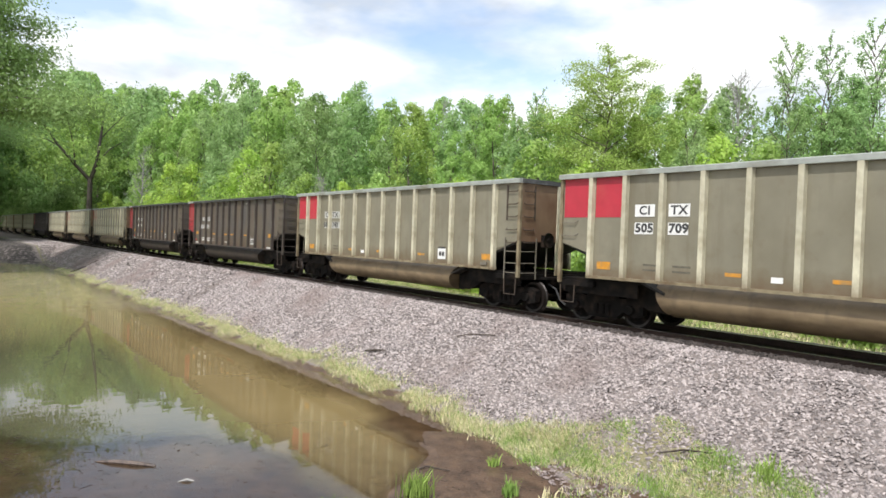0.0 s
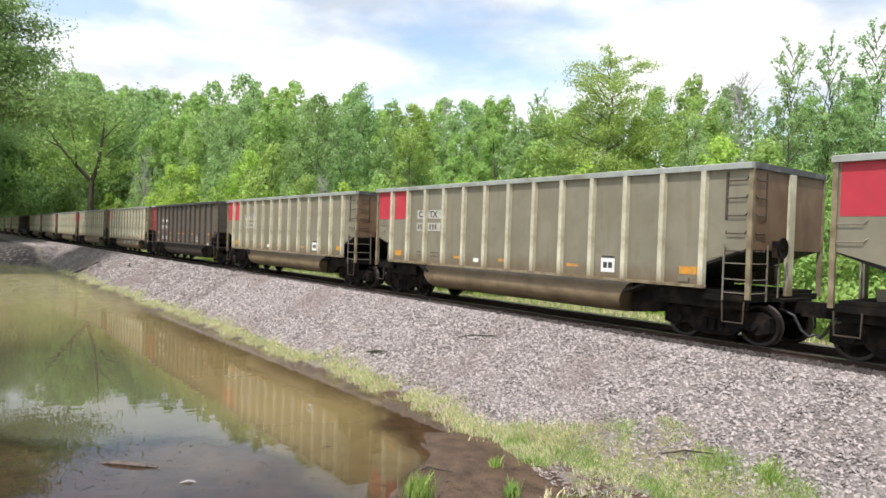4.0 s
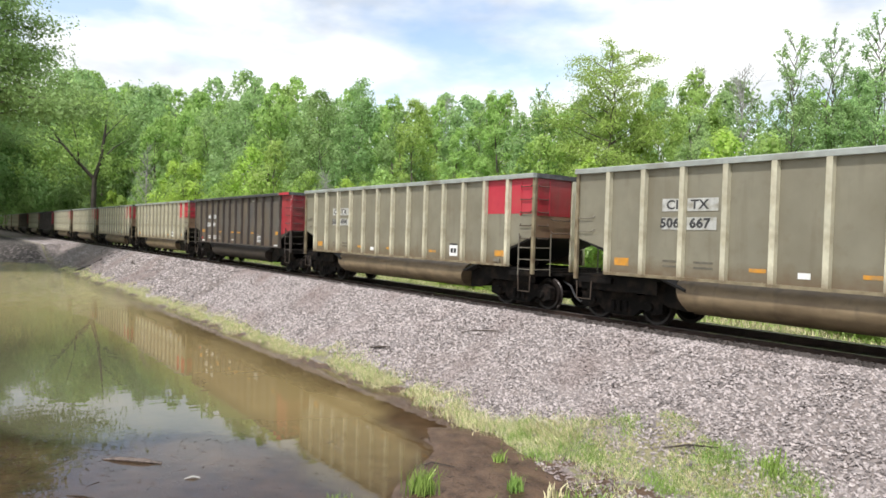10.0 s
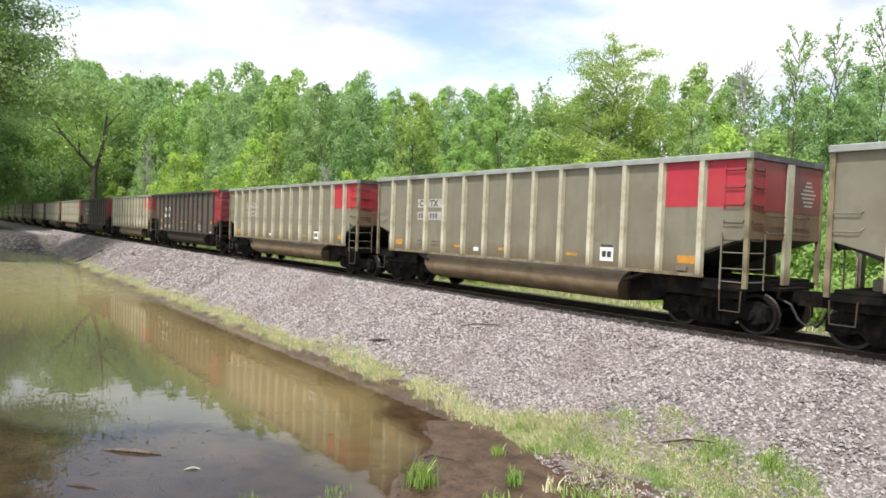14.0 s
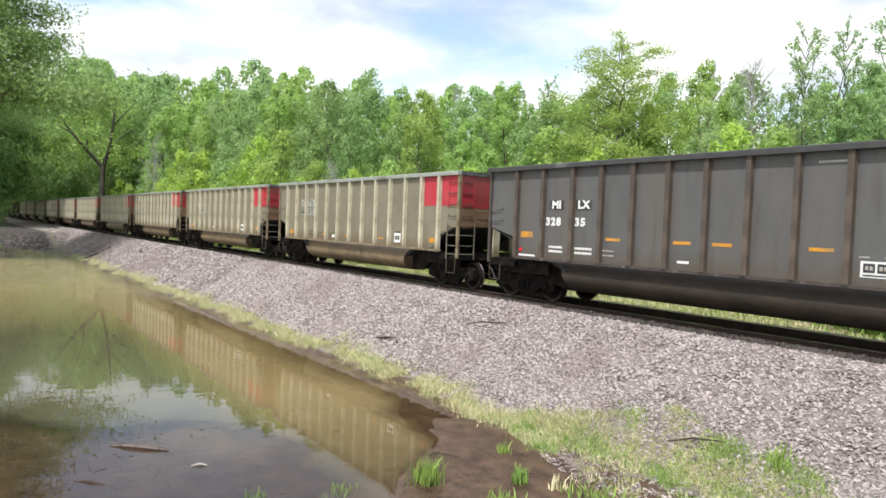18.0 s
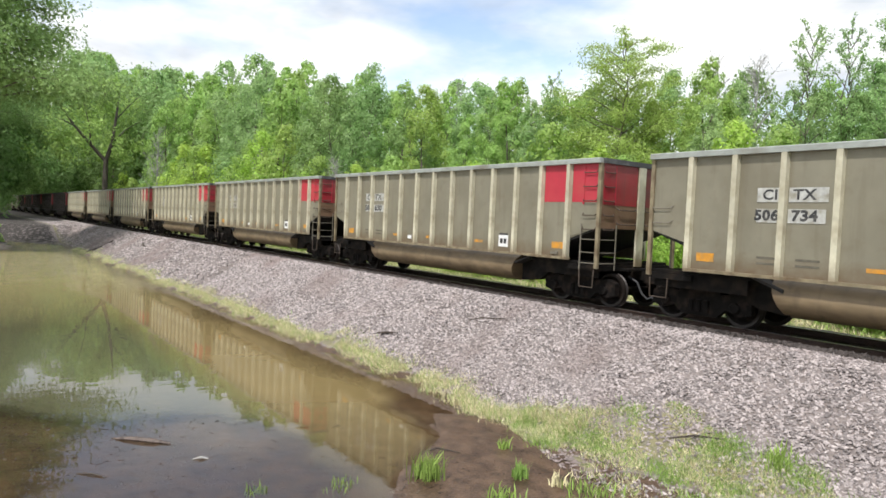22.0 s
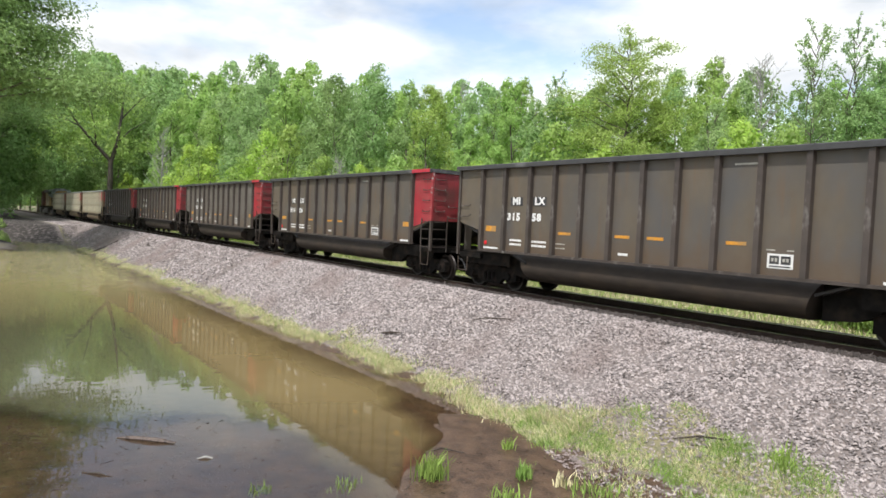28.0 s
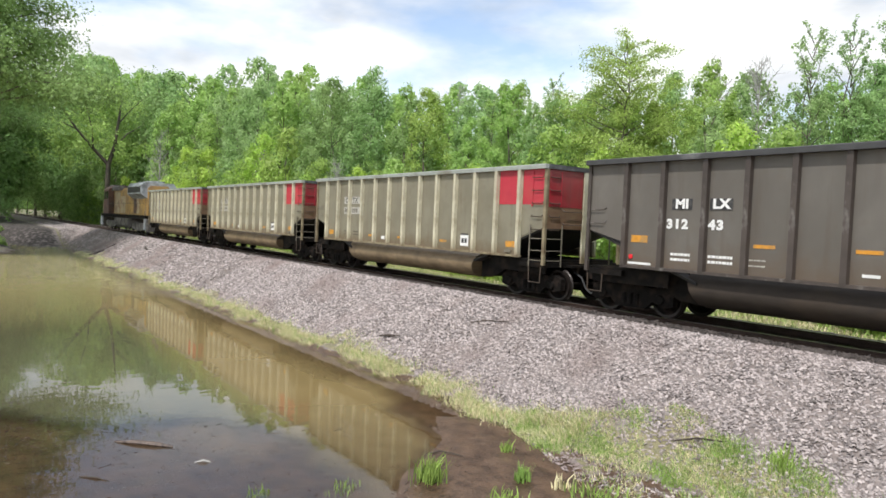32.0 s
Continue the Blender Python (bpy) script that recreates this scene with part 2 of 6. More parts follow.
M = {
    "panel": material("aluminium_side_sheet", (0.235, 0.217, 0.158), 0.48, 0.22, 0.07, 2.2, 0.10, 60, (0.185, 0.165, 0.115), 0.9, (0.42, 0.75), (1, 1, 0.8), streak=(0.14, 0.11, 0.07), streak_range=(0.56, 0.85), splash=(0.145, 0.098, 0.055)),
    "rib": material("dusty_aluminium_post", (0.57, 0.54, 0.405), 0.5, 0.2, 0.16, 5.0, 0.1, 60, (0.33, 0.28, 0.185), 2.6, (0.5, 0.74), (1, 1, 0.6), 0.1, splash=(0.21, 0.15, 0.085), splash_top=1.5),
    "end": material("rust_dusted_end_sheet", (0.19, 0.122, 0.072), 0.65, 0.0, 0.18, 2.2, 0.12, 60, (0.135, 0.068, 0.036), 1.4, (0.45, 0.7), (1, 1, 0.6)),
    "chord": material("grey_top_chord", (0.34, 0.36, 0.33), 0.5, 0.3, 0.12, 5.0, 0.1, 60, (0.22, 0.21, 0.17), 1.5, (0.5, 0.75)),
    "red": material("red_end_paint", (0.43, 0.026, 0.045), 0.5, 0.0, 0.08, 3.0, 0.08, 60, (0.40, 0.05, 0.05), 1.5, (0.5, 0.8)),
    "red_dull": material("soot_dulled_red_paint", (0.31, 0.018, 0.028), 0.5, 0.0, 0.15, 2.5, 0.1, 60, (0.24, 0.06, 0.055), 0.9, (0.42, 0.7), streak=(0.13, 0.045, 0.04)),
    "red_soot": material("red_end_sheet_blackened_by_soot", (0.27, 0.026, 0.034), 0.55, 0.0, 0.2, 2.5, 0.1, 60, (0.10, 0.05, 0.042), 0.7, (0.36, 0.62), streak=(0.07, 0.035, 0.03)),
    "dark": material("dark_brown_car_paint", (0.110, 0.089, 0.064), 0.5, 0.0, 0.12, 2.2, 0.12, 60, (0.082, 0.077, 0.072), 0.8, (0.4, 0.66), (1, 1, 0.6), streak=(0.135, 0.078, 0.038), splash=(0.10, 0.068, 0.042), splash_top=2.1),
    "dark_dusty": material("dusty_grey_brown_car_paint", (0.128, 0.116, 0.100), 0.5, 0.0, 0.10, 2.2, 0.12, 60, (0.10, 0.088, 0.074), 0.6, (0.4, 0.68), (1, 1, 0.6), streak=(0.085, 0.066, 0.048), splash=(0.11, 0.08, 0.055), splash_top=2.0),
    "dark_grey": material("dark_grey_car_paint", (0.10, 0.10, 0.099), 0.5, 0.0, 0.12, 2.2, 0.12, 60, (0.11, 0.10, 0.09), 1.1, (0.45, 0.7), (1, 1, 0.35), streak=(0.06, 0.05, 0.042), splash=(0.09, 0.07, 0.05)),
    "dark_rib": material("dark_brown_post", (0.056, 0.044, 0.037), 0.55, 0.0, 0.25, 5.0, 0.12, 60, (0.17, 0.155, 0.14), 4.5, (0.58, 0.72), (1, 1, 0.45), 0.1),
    "brown_rib": material("rusty_brown_post", (0.10, 0.076, 0.058), 0.6, 0.0, 0.25, 5.0, 0.12, 60, (0.055, 0.042, 0.034), 3.0, (0.45, 0.7), (1, 1, 0.5), 0.12),
    "dark_chord": material("black_top_chord", (0.045, 0.045, 0.046), 0.5, 0.0, 0.2, 4.0, 0.1, 60, (0.20, 0.20, 0.20), 1.2, (0.6, 0.75)),
    "tub": material("brown_dusted_tub", (0.215, 0.158, 0.092), 0.55, 0.1, 0.14, 2.2, 0.12, 50, (0.12, 0.082, 0.045), 1.0, (0.46, 0.72), (1, 1, 2.5), streak=(0.09, 0.065, 0.042)),
    "dark_tub": material("black_tub_paint", (0.036, 0.028, 0.022), 0.7, 0.0, 0.2, 2.5, 0.12, 50, (0.055, 0.04, 0.028), 1.0, (0.48, 0.72), (1, 1, 2.5), spec=0.3, streak=(0.03, 0.024, 0.02)),
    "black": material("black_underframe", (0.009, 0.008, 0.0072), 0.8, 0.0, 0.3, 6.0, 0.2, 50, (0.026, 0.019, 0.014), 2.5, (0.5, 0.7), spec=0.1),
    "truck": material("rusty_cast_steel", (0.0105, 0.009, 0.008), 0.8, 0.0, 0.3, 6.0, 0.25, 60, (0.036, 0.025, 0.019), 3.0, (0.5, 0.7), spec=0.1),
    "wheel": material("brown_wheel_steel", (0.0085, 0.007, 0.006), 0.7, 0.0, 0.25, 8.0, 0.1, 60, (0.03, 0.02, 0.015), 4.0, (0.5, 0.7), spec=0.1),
    "tread": material("worn_wheel_rim", (0.026, 0.02, 0.017), 0.45, 0.3, 0.2, 8.0),
    "pale_chord": material("worn_pale_chord", (0.44, 0.44, 0.41), 0.5, 0.2, 0.2, 4.0, 0.1, 60, (0.2, 0.17, 0.14), 3.0, (0.5, 0.7)),
    "corner": material("brown_corner_angle", (0.235, 0.195, 0.12), 0.6, 0.1, 0.2, 5.0, 0.1, 60, (0.13, 0.09, 0.05), 3.0, (0.45, 0.7)),
    "scrawl": material("faded_dark_spray", (0.055, 0.048, 0.036), 0.7),
    "steel": material("polished_rail_steel", (0.45, 0.42, 0.40), 0.28, 0.9, 0.1, 8.0),
    "grab": material("sooty_grab_iron", (0.075, 0.055, 0.04), 0.6, 0.2, 0.2, 8.0),
    "rod": material("weathered_steel_rod", (0.20, 0.18, 0.14), 0.6, 0.3, 0.15, 8.0),
    "white": material("white_marking_paint", (0.72, 0.72, 0.70), 0.6, 0.0, 0.08, 9.0),
    "dull_white": material("dusty_white_patch", (0.44, 0.44, 0.41), 0.6, 0.0, 0.18, 9.0, 0, 40, (0.27, 0.255, 0.20), 5.0, (0.46, 0.68)),
    "stencil": material("faded_stencil_paint", (0.12, 0.108, 0.08), 0.7, 0.0, 0.2, 9.0),
    "worn": material("worn_white_paint", (0.40, 0.385, 0.34), 0.6, 0.0, 0.25, 9.0),
    "flaked": material("red_paint_flaking_to_white", (0.30, 0.035, 0.04), 0.6, 0.0, 0.15, 6.0, 0.1, 60, (0.36, 0.30, 0.28), 7.0, (0.58, 0.66)),
    "orange": material("orange_reflective_tape", (0.56, 0.25, 0.025), 0.45, 0.0, 0.15, 12.0, 0, 40, (0.34, 0.21, 0.08), 5.0, (0.45, 0.66)),
    "ink": material("black_lettering", (0.032, 0.032, 0.034), 0.6, 0.0, 0.2, 9.0, 0, 40, (0.08, 0.078, 0.07), 7.0, (0.5, 0.7)),
    "lamp_red": material("red_reflector", (0.70, 0.02, 0.03), 0.3),
    "coal": material("dusty_car_inside", (0.02, 0.018, 0.016), 0.8, 0.0, 0.3, 4.0),
    "rail": material("rusty_rail_side", (0.055, 0.034, 0.025), 0.75, 0.2, 0.25, 5.0),
    "tie": material("creosoted_timber", (0.065, 0.05, 0.04), 0.85, 0.0, 0.3, 4.0, 0.3, 30, None, 1.2, (0.5, 0.7), (0.4, 3, 3), 0.25),
    "stone": material("pink_grey_ballast_stone", (0.318, 0.28, 0.268), 0.8, 0.0, 0.15, 14.0, 0.2, 60, (0.25, 0.20, 0.185), 0.35, (0.5, 0.7), (1, 1, 1), 0.0, 0.35, 0.55),
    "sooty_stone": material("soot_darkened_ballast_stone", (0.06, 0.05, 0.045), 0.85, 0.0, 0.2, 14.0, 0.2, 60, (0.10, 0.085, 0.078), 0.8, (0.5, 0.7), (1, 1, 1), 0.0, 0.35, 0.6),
    "wet_stone": material("dark_wet_stone", (0.15, 0.125, 0.105), 0.6, 0.0, 0.2, 14.0, 0, 40, None, 1.2, (0.5, 0.7), (1, 1, 1), 0.0, 0.5, 0.6),
    "stick": material("weathered_driftwood", (0.055, 0.042, 0.033), 0.85, 0.0, 0.25, 8.0, 0.3, 40),
    "log": material("wet_grey_brown_log", (0.15, 0.11, 0.09), 0.6, 0.0, 0.3, 9.0, 0.4, 40, (0.05, 0.036, 0.03), 9.0, (0.45, 0.6)),
    "twig": material("pale_grey_twigs", (0.33, 0.32, 0.30), 0.9, 0.0, 0.2, 5.0),
    "old_bark": material("dark_wet_bark", (0.07, 0.058, 0.046), 0.9, 0.0, 0.3, 7.0, 0.5, 18, None, 1.2, (0.5, 0.7), (1, 1, 0.3)),
    "bark": material("grey_brown_bark", (0.135, 0.115, 0.092), 0.9, 0.0, 0.3, 7.0, 0.5, 18, None, 1.2, (0.5, 0.7), (1, 1, 0.3)),
    "loco_yellow": material("yellow_locomotive_paint", (0.52, 0.31, 0.085), 0.5, 0.0, 0.2, 3.0, 0.1, 40, (0.28, 0.17, 0.09), 1.0, (0.42, 0.7)),
    "loco_grey": material("grey_locomotive_paint", (0.38, 0.41, 0.43), 0.5, 0.0, 0.25, 2.0, 0.1, 40, (0.17, 0.17, 0.17), 1.2, (0.45, 0.65)),
    "loco_cream": material("faded_cream_locomotive_paint", (0.56, 0.46, 0.28), 0.5, 0.0, 0.2, 3.0, 0.1, 40, (0.36, 0.20, 0.13), 1.4, (0.45, 0.65)),
    "loco_brown": material("dirty_red_brown_paint", (0.13, 0.065, 0.045), 0.6, 0.0, 0.25, 3.0, 0.1, 40, (0.05, 0.035, 0.03), 1.2, (0.45, 0.7)),
    "loco_dirt": material("dust_caked_grey_steel", (0.17, 0.155, 0.14), 0.7, 0.0, 0.35, 3.0, 0.15, 40, (0.05, 0.045, 0.04), 1.6, (0.45, 0.62)),
    "glass": material("dark_cab_window", (0.015, 0.017, 0.02), 0.08, 0.0, 0.05, 3.0),
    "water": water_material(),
    "blade": leaf_material("fresh_grass", (0.215, 0.315, 0.08), 0.4, 0.35),
    "straw": leaf_material("dry_straw_grass", (0.54, 0.49, 0.31), 0.35, 0.25),
    "leaf_mid": leaf_material("mid_green_leaves", (0.208, 0.298, 0.086)),
    "leaf_bright": leaf_material("bright_spring_leaves", (0.245, 0.345, 0.070)),
    "leaf_blue": leaf_material("blue_green_leaves", (0.192, 0.276, 0.112)),
    "leaf_deep": leaf_material("deep_green_leaves", (0.142, 0.215, 0.075)),
    "leaf_olive": leaf_material("olive_green_leaves", (0.208, 0.282, 0.074)),
}


def ground_material():
    """Ballast on the bank, silt under and beside the water, grass and straw further off, parted by height and place."""
    m = material("ground_mix", (0.215, 0.183, 0.17), 0.9, 0.0, 0.28, 16.0, 0.7, 22.0, (0.165, 0.138, 0.125), 0.5, (0.45, 0.7))
    nodes, links = m.node_tree.nodes, m.node_tree.links
    b = nodes["Principled BSDF"]
    ballast = b.inputs["Base Color"].links[0].from_socket
    layer = nodes.new("ShaderNodeVertexColor")
    layer.layer_name = "cover"
    part_of = nodes.new("ShaderNodeSeparateColor")
    links.new(layer.outputs["Color"], part_of.inputs["Color"])
    n = nodes.new("ShaderNodeTexNoise")
    n.inputs["Scale"].default_value, n.inputs["Detail"].default_value = 3.0, 8.0
    co = nodes.new("ShaderNodeTexCoord")
    links.new(co.outputs["Object"], n.inputs["Vector"])
    mottle = nodes.new("ShaderNodeMapRange")
    mottle.inputs["From Min"].default_value, mottle.inputs["From Max"].default_value = 0.39, 0.61
    crumb, both = nodes.new("ShaderNodeTexNoise"), nodes.new("ShaderNodeMix")
    crumb.inputs["Scale"].default_value, crumb.inputs["Detail"].default_value = 26.0, 5.0
    both.inputs["Factor"].default_value = 0.5
    links.new(co.outputs["Object"], crumb.inputs["Vector"])
    links.new(n.outputs["Fac"], both.inputs["A"])
    links.new(crumb.outputs["Fac"], both.inputs["B"])
    links.new(both.outputs["Result"], mottle.inputs["Value"])
    out = ballast
    for channel, lo, hi in (("Red", (0.09, 0.10, 0.035), (0.27, 0.235, 0.14)), ("Green", (0.038, 0.021, 0.012), (0.128, 0.078, 0.047)), ("Blue", (0.018, 0.015, 0.013), (0.042, 0.034, 0.029))):
        colour = nodes.new("ShaderNodeMix")
        colour.data_type = "RGBA"
        colour.inputs["A"].default_value, colour.inputs["B"].default_value = (*lo, 1), (*hi, 1)
        links.new(mottle.outputs["Result"], colour.inputs["Factor"])
        edge = nodes.new("ShaderNodeMath")
        edge.operation = "ADD"
        links.new(part_of.outputs[channel], edge.inputs[0])
        links.new(n.outputs["Fac"], edge.inputs[1])
        step = nodes.new("ShaderNodeMapRange")
        step.inputs["From Min"].default_value, step.inputs["From Max"].default_value = 0.90, 1.12
        links.new(edge.outputs["Value"], step.inputs["Value"])
        mx = nodes.new("ShaderNodeMix")
        mx.data_type = "RGBA"
        links.new(step.outputs["Result"], mx.inputs["Factor"])
        links.new(out, mx.inputs["A"])
        links.new(colour.outputs["Result"], mx.inputs["B"])
        out = mx.outputs["Result"]
    links.new(out, b.inputs["Base Color"])
    gloss = nodes.new("ShaderNodeMapRange")
    gloss.inputs["To Min"].default_value, gloss.inputs["To Max"].default_value = 0.9, 0.45
    links.new(part_of.outputs["Green"], gloss.inputs["Value"])
    links.new(gloss.outputs["Result"], b.inputs["Roughness"])
    return m


M["ground"] = ground_material()

# ---- building helpers ----


class Shape:
    """Gathers boxes, prisms, tubes and discs into one mesh."""

    def __init__(self):
        self.v, self.f = [], []

    def add(self, verts, faces):
        n = len(self.v)
        self.v += [tuple(p) for p in verts]
        self.f += [tuple(i + n for i in q) for q in faces]
        return self

    def box(self, x0, x1, y0, y1, z0, z1):
        return self.add([(x, y, z) for x in (x0, x1) for y in (y0, y1) for z in (z0, z1)],
                        [(0, 1, 3, 2), (4, 6, 7, 5), (0, 4, 5, 1), (2, 3, 7, 6), (0, 2, 6, 4), (1, 5, 7, 3)])

    def prism(self, outline, x0, x1, lean0=None, lean1=None):
        """An outline in (y, z) drawn from x0 to x1; lean0 and lean1 add an offset in x at each corner of the two ends."""
        n = len(outline)
        l0, l1 = lean0 or [0] * n, lean1 or [0] * n
        ring = [(x0 + l0[i], y, z) for i, (y, z) in enumerate(outline)] + [(x1 + l1[i], y, z) for i, (y, z) in enumerate(outline)]
        sides = [(i, (i + 1) % n, n + (i + 1) % n, n + i) for i in range(n)]
        return self.add(ring, sides + [tuple(reversed(range(n))), tuple(range(n, 2 * n))])

    def slab(self, outline, y0, y1):
        """An outline in (x, z) drawn from y0 to y1."""
        n = len(outline)
        ring = [(x, y0, z) for x, z in outline] + [(x, y1, z) for x, z in outline]
        sides = [(i, (i + 1) % n, n + (i + 1) % n, n + i) for i in range(n)]
        return self.add(ring, sides + [tuple(reversed(range(n))), tuple(range(n, 2 * n))])

    def tube(self, points, radius, sides=6, closed=True):
        """A round bar through the points; radius may be one number or one for each point."""
        pts = [Vector(p) for p in points]
        rad = radius if isinstance(radius, (list, tuple)) else [radius] * len(pts)
        verts, faces = [], []
        for i, p in enumerate(pts):
            way = (pts[min(i + 1, len(pts) - 1)] - pts[max(i - 1, 0)]).normalized()
            side = way.cross(Vector((0.0, 0.0, 1.0)))
            side = Vector((1.0, 0.0, 0.0)) if side.length < 1e-3 else side.normalized()
            up = side.cross(way)
            for j in range(sides):
                a = 2 * math.pi * j / sides
                verts.append(p + rad[i] * (math.cos(a) * side + math.sin(a) * up))
        for i in range(len(pts) - 1):
            for j in range(sides):
                k = (j + 1) % sides
                faces.append((i * sides + j, i * sides + k, (i + 1) * sides + k, (i + 1) * sides + j))
        if closed:
            faces += [tuple(reversed(range(sides))), tuple(range((len(pts) - 1) * sides, len(pts) * sides))]
        return self.add(verts, faces)

    def lathe(self, profile, sides=24, x=0.0, y=0.0, z=0.0):
        """A profile of (radius, y) turned about the y axis."""
        verts, faces = [], []
        n = len(profile)
        for j in range(sides):
            a = 2 * math.pi * j / sides
            verts += [(x + r * math.cos(a), y + d, z + r * math.sin(a)) for r, d in profile]
        for j in range(sides):
            k = (j + 1) % sides
            faces += [(j * n + i, k * n + i, k * n + i + 1, j * n + i + 1) for i in range(n - 1)]
        return self.add(verts, faces)

    def mesh(self, name, mat, smooth=False):
        me = bpy.data.meshes.new(name)
        me.from_pydata(self.v, [], self.f)
        me.materials.append(mat)
        if smooth:
            me.set_sharp_from_angle(angle=radians(40))
            me.polygons.foreach_set("use_smooth", [True] * len(me.polygons))
        me.update()
        return me


def part(name, shape, mat, parent=None, label="", at=None, smooth=False):
    """One mesh object under its thing; shape may be a Shape or a ready mesh."""
    me = shape if isinstance(shape, bpy.types.Mesh) else shape.mesh(name, mat, smooth)
    ob = new(name, me)
    ob.parent = parent
    if at is not None:
        ob.matrix_basis = at
    return tagged(ob, label) if label else ob


def lettering(name, text, size, mat, parent, place, width=1.0, label="", bold=0.007, space=1.05):
    """Painted lettering with the built-in font, standing upright and facing the pond (-y)."""
    cu = bpy.data.curves.new(name, "FONT")
    cu.body, cu.size, cu.align_x, cu.align_y, cu.space_character = text, size, "CENTER", "CENTER", space
    cu.resolution_u, cu.offset, cu.extrude = 3, bold, 0.001
    tmp = bpy.data.objects.new(name, cu)
    me = bpy.data.meshes.new_from_object(tmp)
    bpy.data.objects.remove(tmp)
    me.materials.clear()
    me.materials.append(mat)
    me.transform(Matrix.Diagonal((width, 1, 1, 1)))
    ob = new(name, me)
    ob.parent = parent
    ob.matrix_basis = pose(*place, 90, 0, 0)
    return tagged(ob, label) if label else ob


def rng_mesh(name, verts, faces, mat):
    """One mesh from numpy arrays of triangles or quads."""
    me = bpy.data.meshes.new(name)
    me.vertices.add(len(verts))
    me.vertices.foreach_set("co", np.asarray(verts, dtype=np.float32).ravel())
    n = faces.shape[1]
    me.loops.add(faces.size)
    me.loops.foreach_set("vertex_index", faces.astype(np.int32).ravel())
    me.polygons.add(len(faces))
    me.polygons.foreach_set("loop_start", np.arange(0, faces.size, n, dtype=np.int32))
    me.polygons.foreach_set("loop_total", np.full(len(faces), n, dtype=np.int32))
    me.materials.append(mat)
    me.update(calc_edges=True)
    me.validate()
    return me


# ---- ground: the bank of the track, the flooded hollow, the bank with the camera, the wood's floor ----
WATER = -2.0


def smooth(a, b, t):
    t = np.clip((t - a) / (b - a), 0, 1)
    return t * t * (3 - 2 * t)


def shore(y):
    """x of the near shore, on the camera's bank, at each y."""
    return np.interp(-y, (5.0, 5.7, 6.3, 6.8, 7.3, 9.0, 11.0, 13.5, 20.0, 60.0), (-13.0, -11.0, -8.9, -7.5, -6.9, -7.0, -7.9, -9.6, -15.0, -60.0))


def height(x, y):
    wob = 0.16 * np.sin(x * 0.7 + 1.3) + 0.12 * np.sin(x * 1.9) + 0.05 * np.sin(x * 5.1 + y)
    yy = y + wob * np.clip((-y - 2.4) / 2.0, 0, 1)
    near = np.interp(-yy, (0.0, 0.95, 1.3, 1.55, 2.0, 2.35, 3.0, 5.2, 6.0, 9.0, 12.0), (-0.24, -0.22, -0.10, -0.04, -0.05, -0.16, -0.53, -1.84, -2.06, -2.5, -2.7))
    far = np.interp(y, (0.0, 0.95, 1.5, 2.1, 4.6, 6.0, 12.0, 60.0), (-0.24, -0.22, -0.12, -0.14, -0.60, -0.62, -0.65, -0.5))
    z = np.where(y < 0, near, far)
    # wet mud lying level with the water along the toe and the near bank
    line = np.interp(x, (-34, -17, -13.4, -10.3, -8.5, -7.0), (-5.55, -5.7, -6.3, -7.5, -9.2, -10.5)) + 0.22 * np.sin(x * 1.7) + 0.1 * np.sin(x * 4.3)
    mud = -2.02 + 0.048 * smooth(-12.0, -10.0, x) + 0.010 * np.sin(x * 3.1 + y * 2.0) * np.sin(y * 3.7 - x) - 0.28 * np.clip(line - y, 0, 2)
    z = np.where((y < -5.3) & (x > -36), np.maximum(z, mud), z)
    inland = x - shore(y) - 0.25 * np.sin(y * 2.3)
    gap = np.hypot(x - EYE.x, y - EYE.y)
    bank = np.where(inland > -7, -2.03 + 0.12 * np.clip(inland, 0, 0.8) + 0.035 * np.clip(inland, -7, 0) + 0.45 * np.clip(8.6 - gap, 0, 5.2), -3.0)
    left = -2.1 + 0.28 * np.clip(np.maximum(-82.0 + 2.0 * np.sin(y * 0.7) - x, np.minimum(-10.3 + 0.4 * np.sin(x) - y, -68.0 - x)), -5, 6.5)
    back = -2.1 + 0.2 * np.clip(-27.0 - y, -5, 12)
    low = np.maximum(np.maximum(bank, left), back)
    return np.where(y < -2.2, np.maximum(z, low), z)


def graded(points):
    out = []
    for a, b, n in points:
        out += list(np.linspace(a, b, n, endpoint=False))
    return np.array(out)


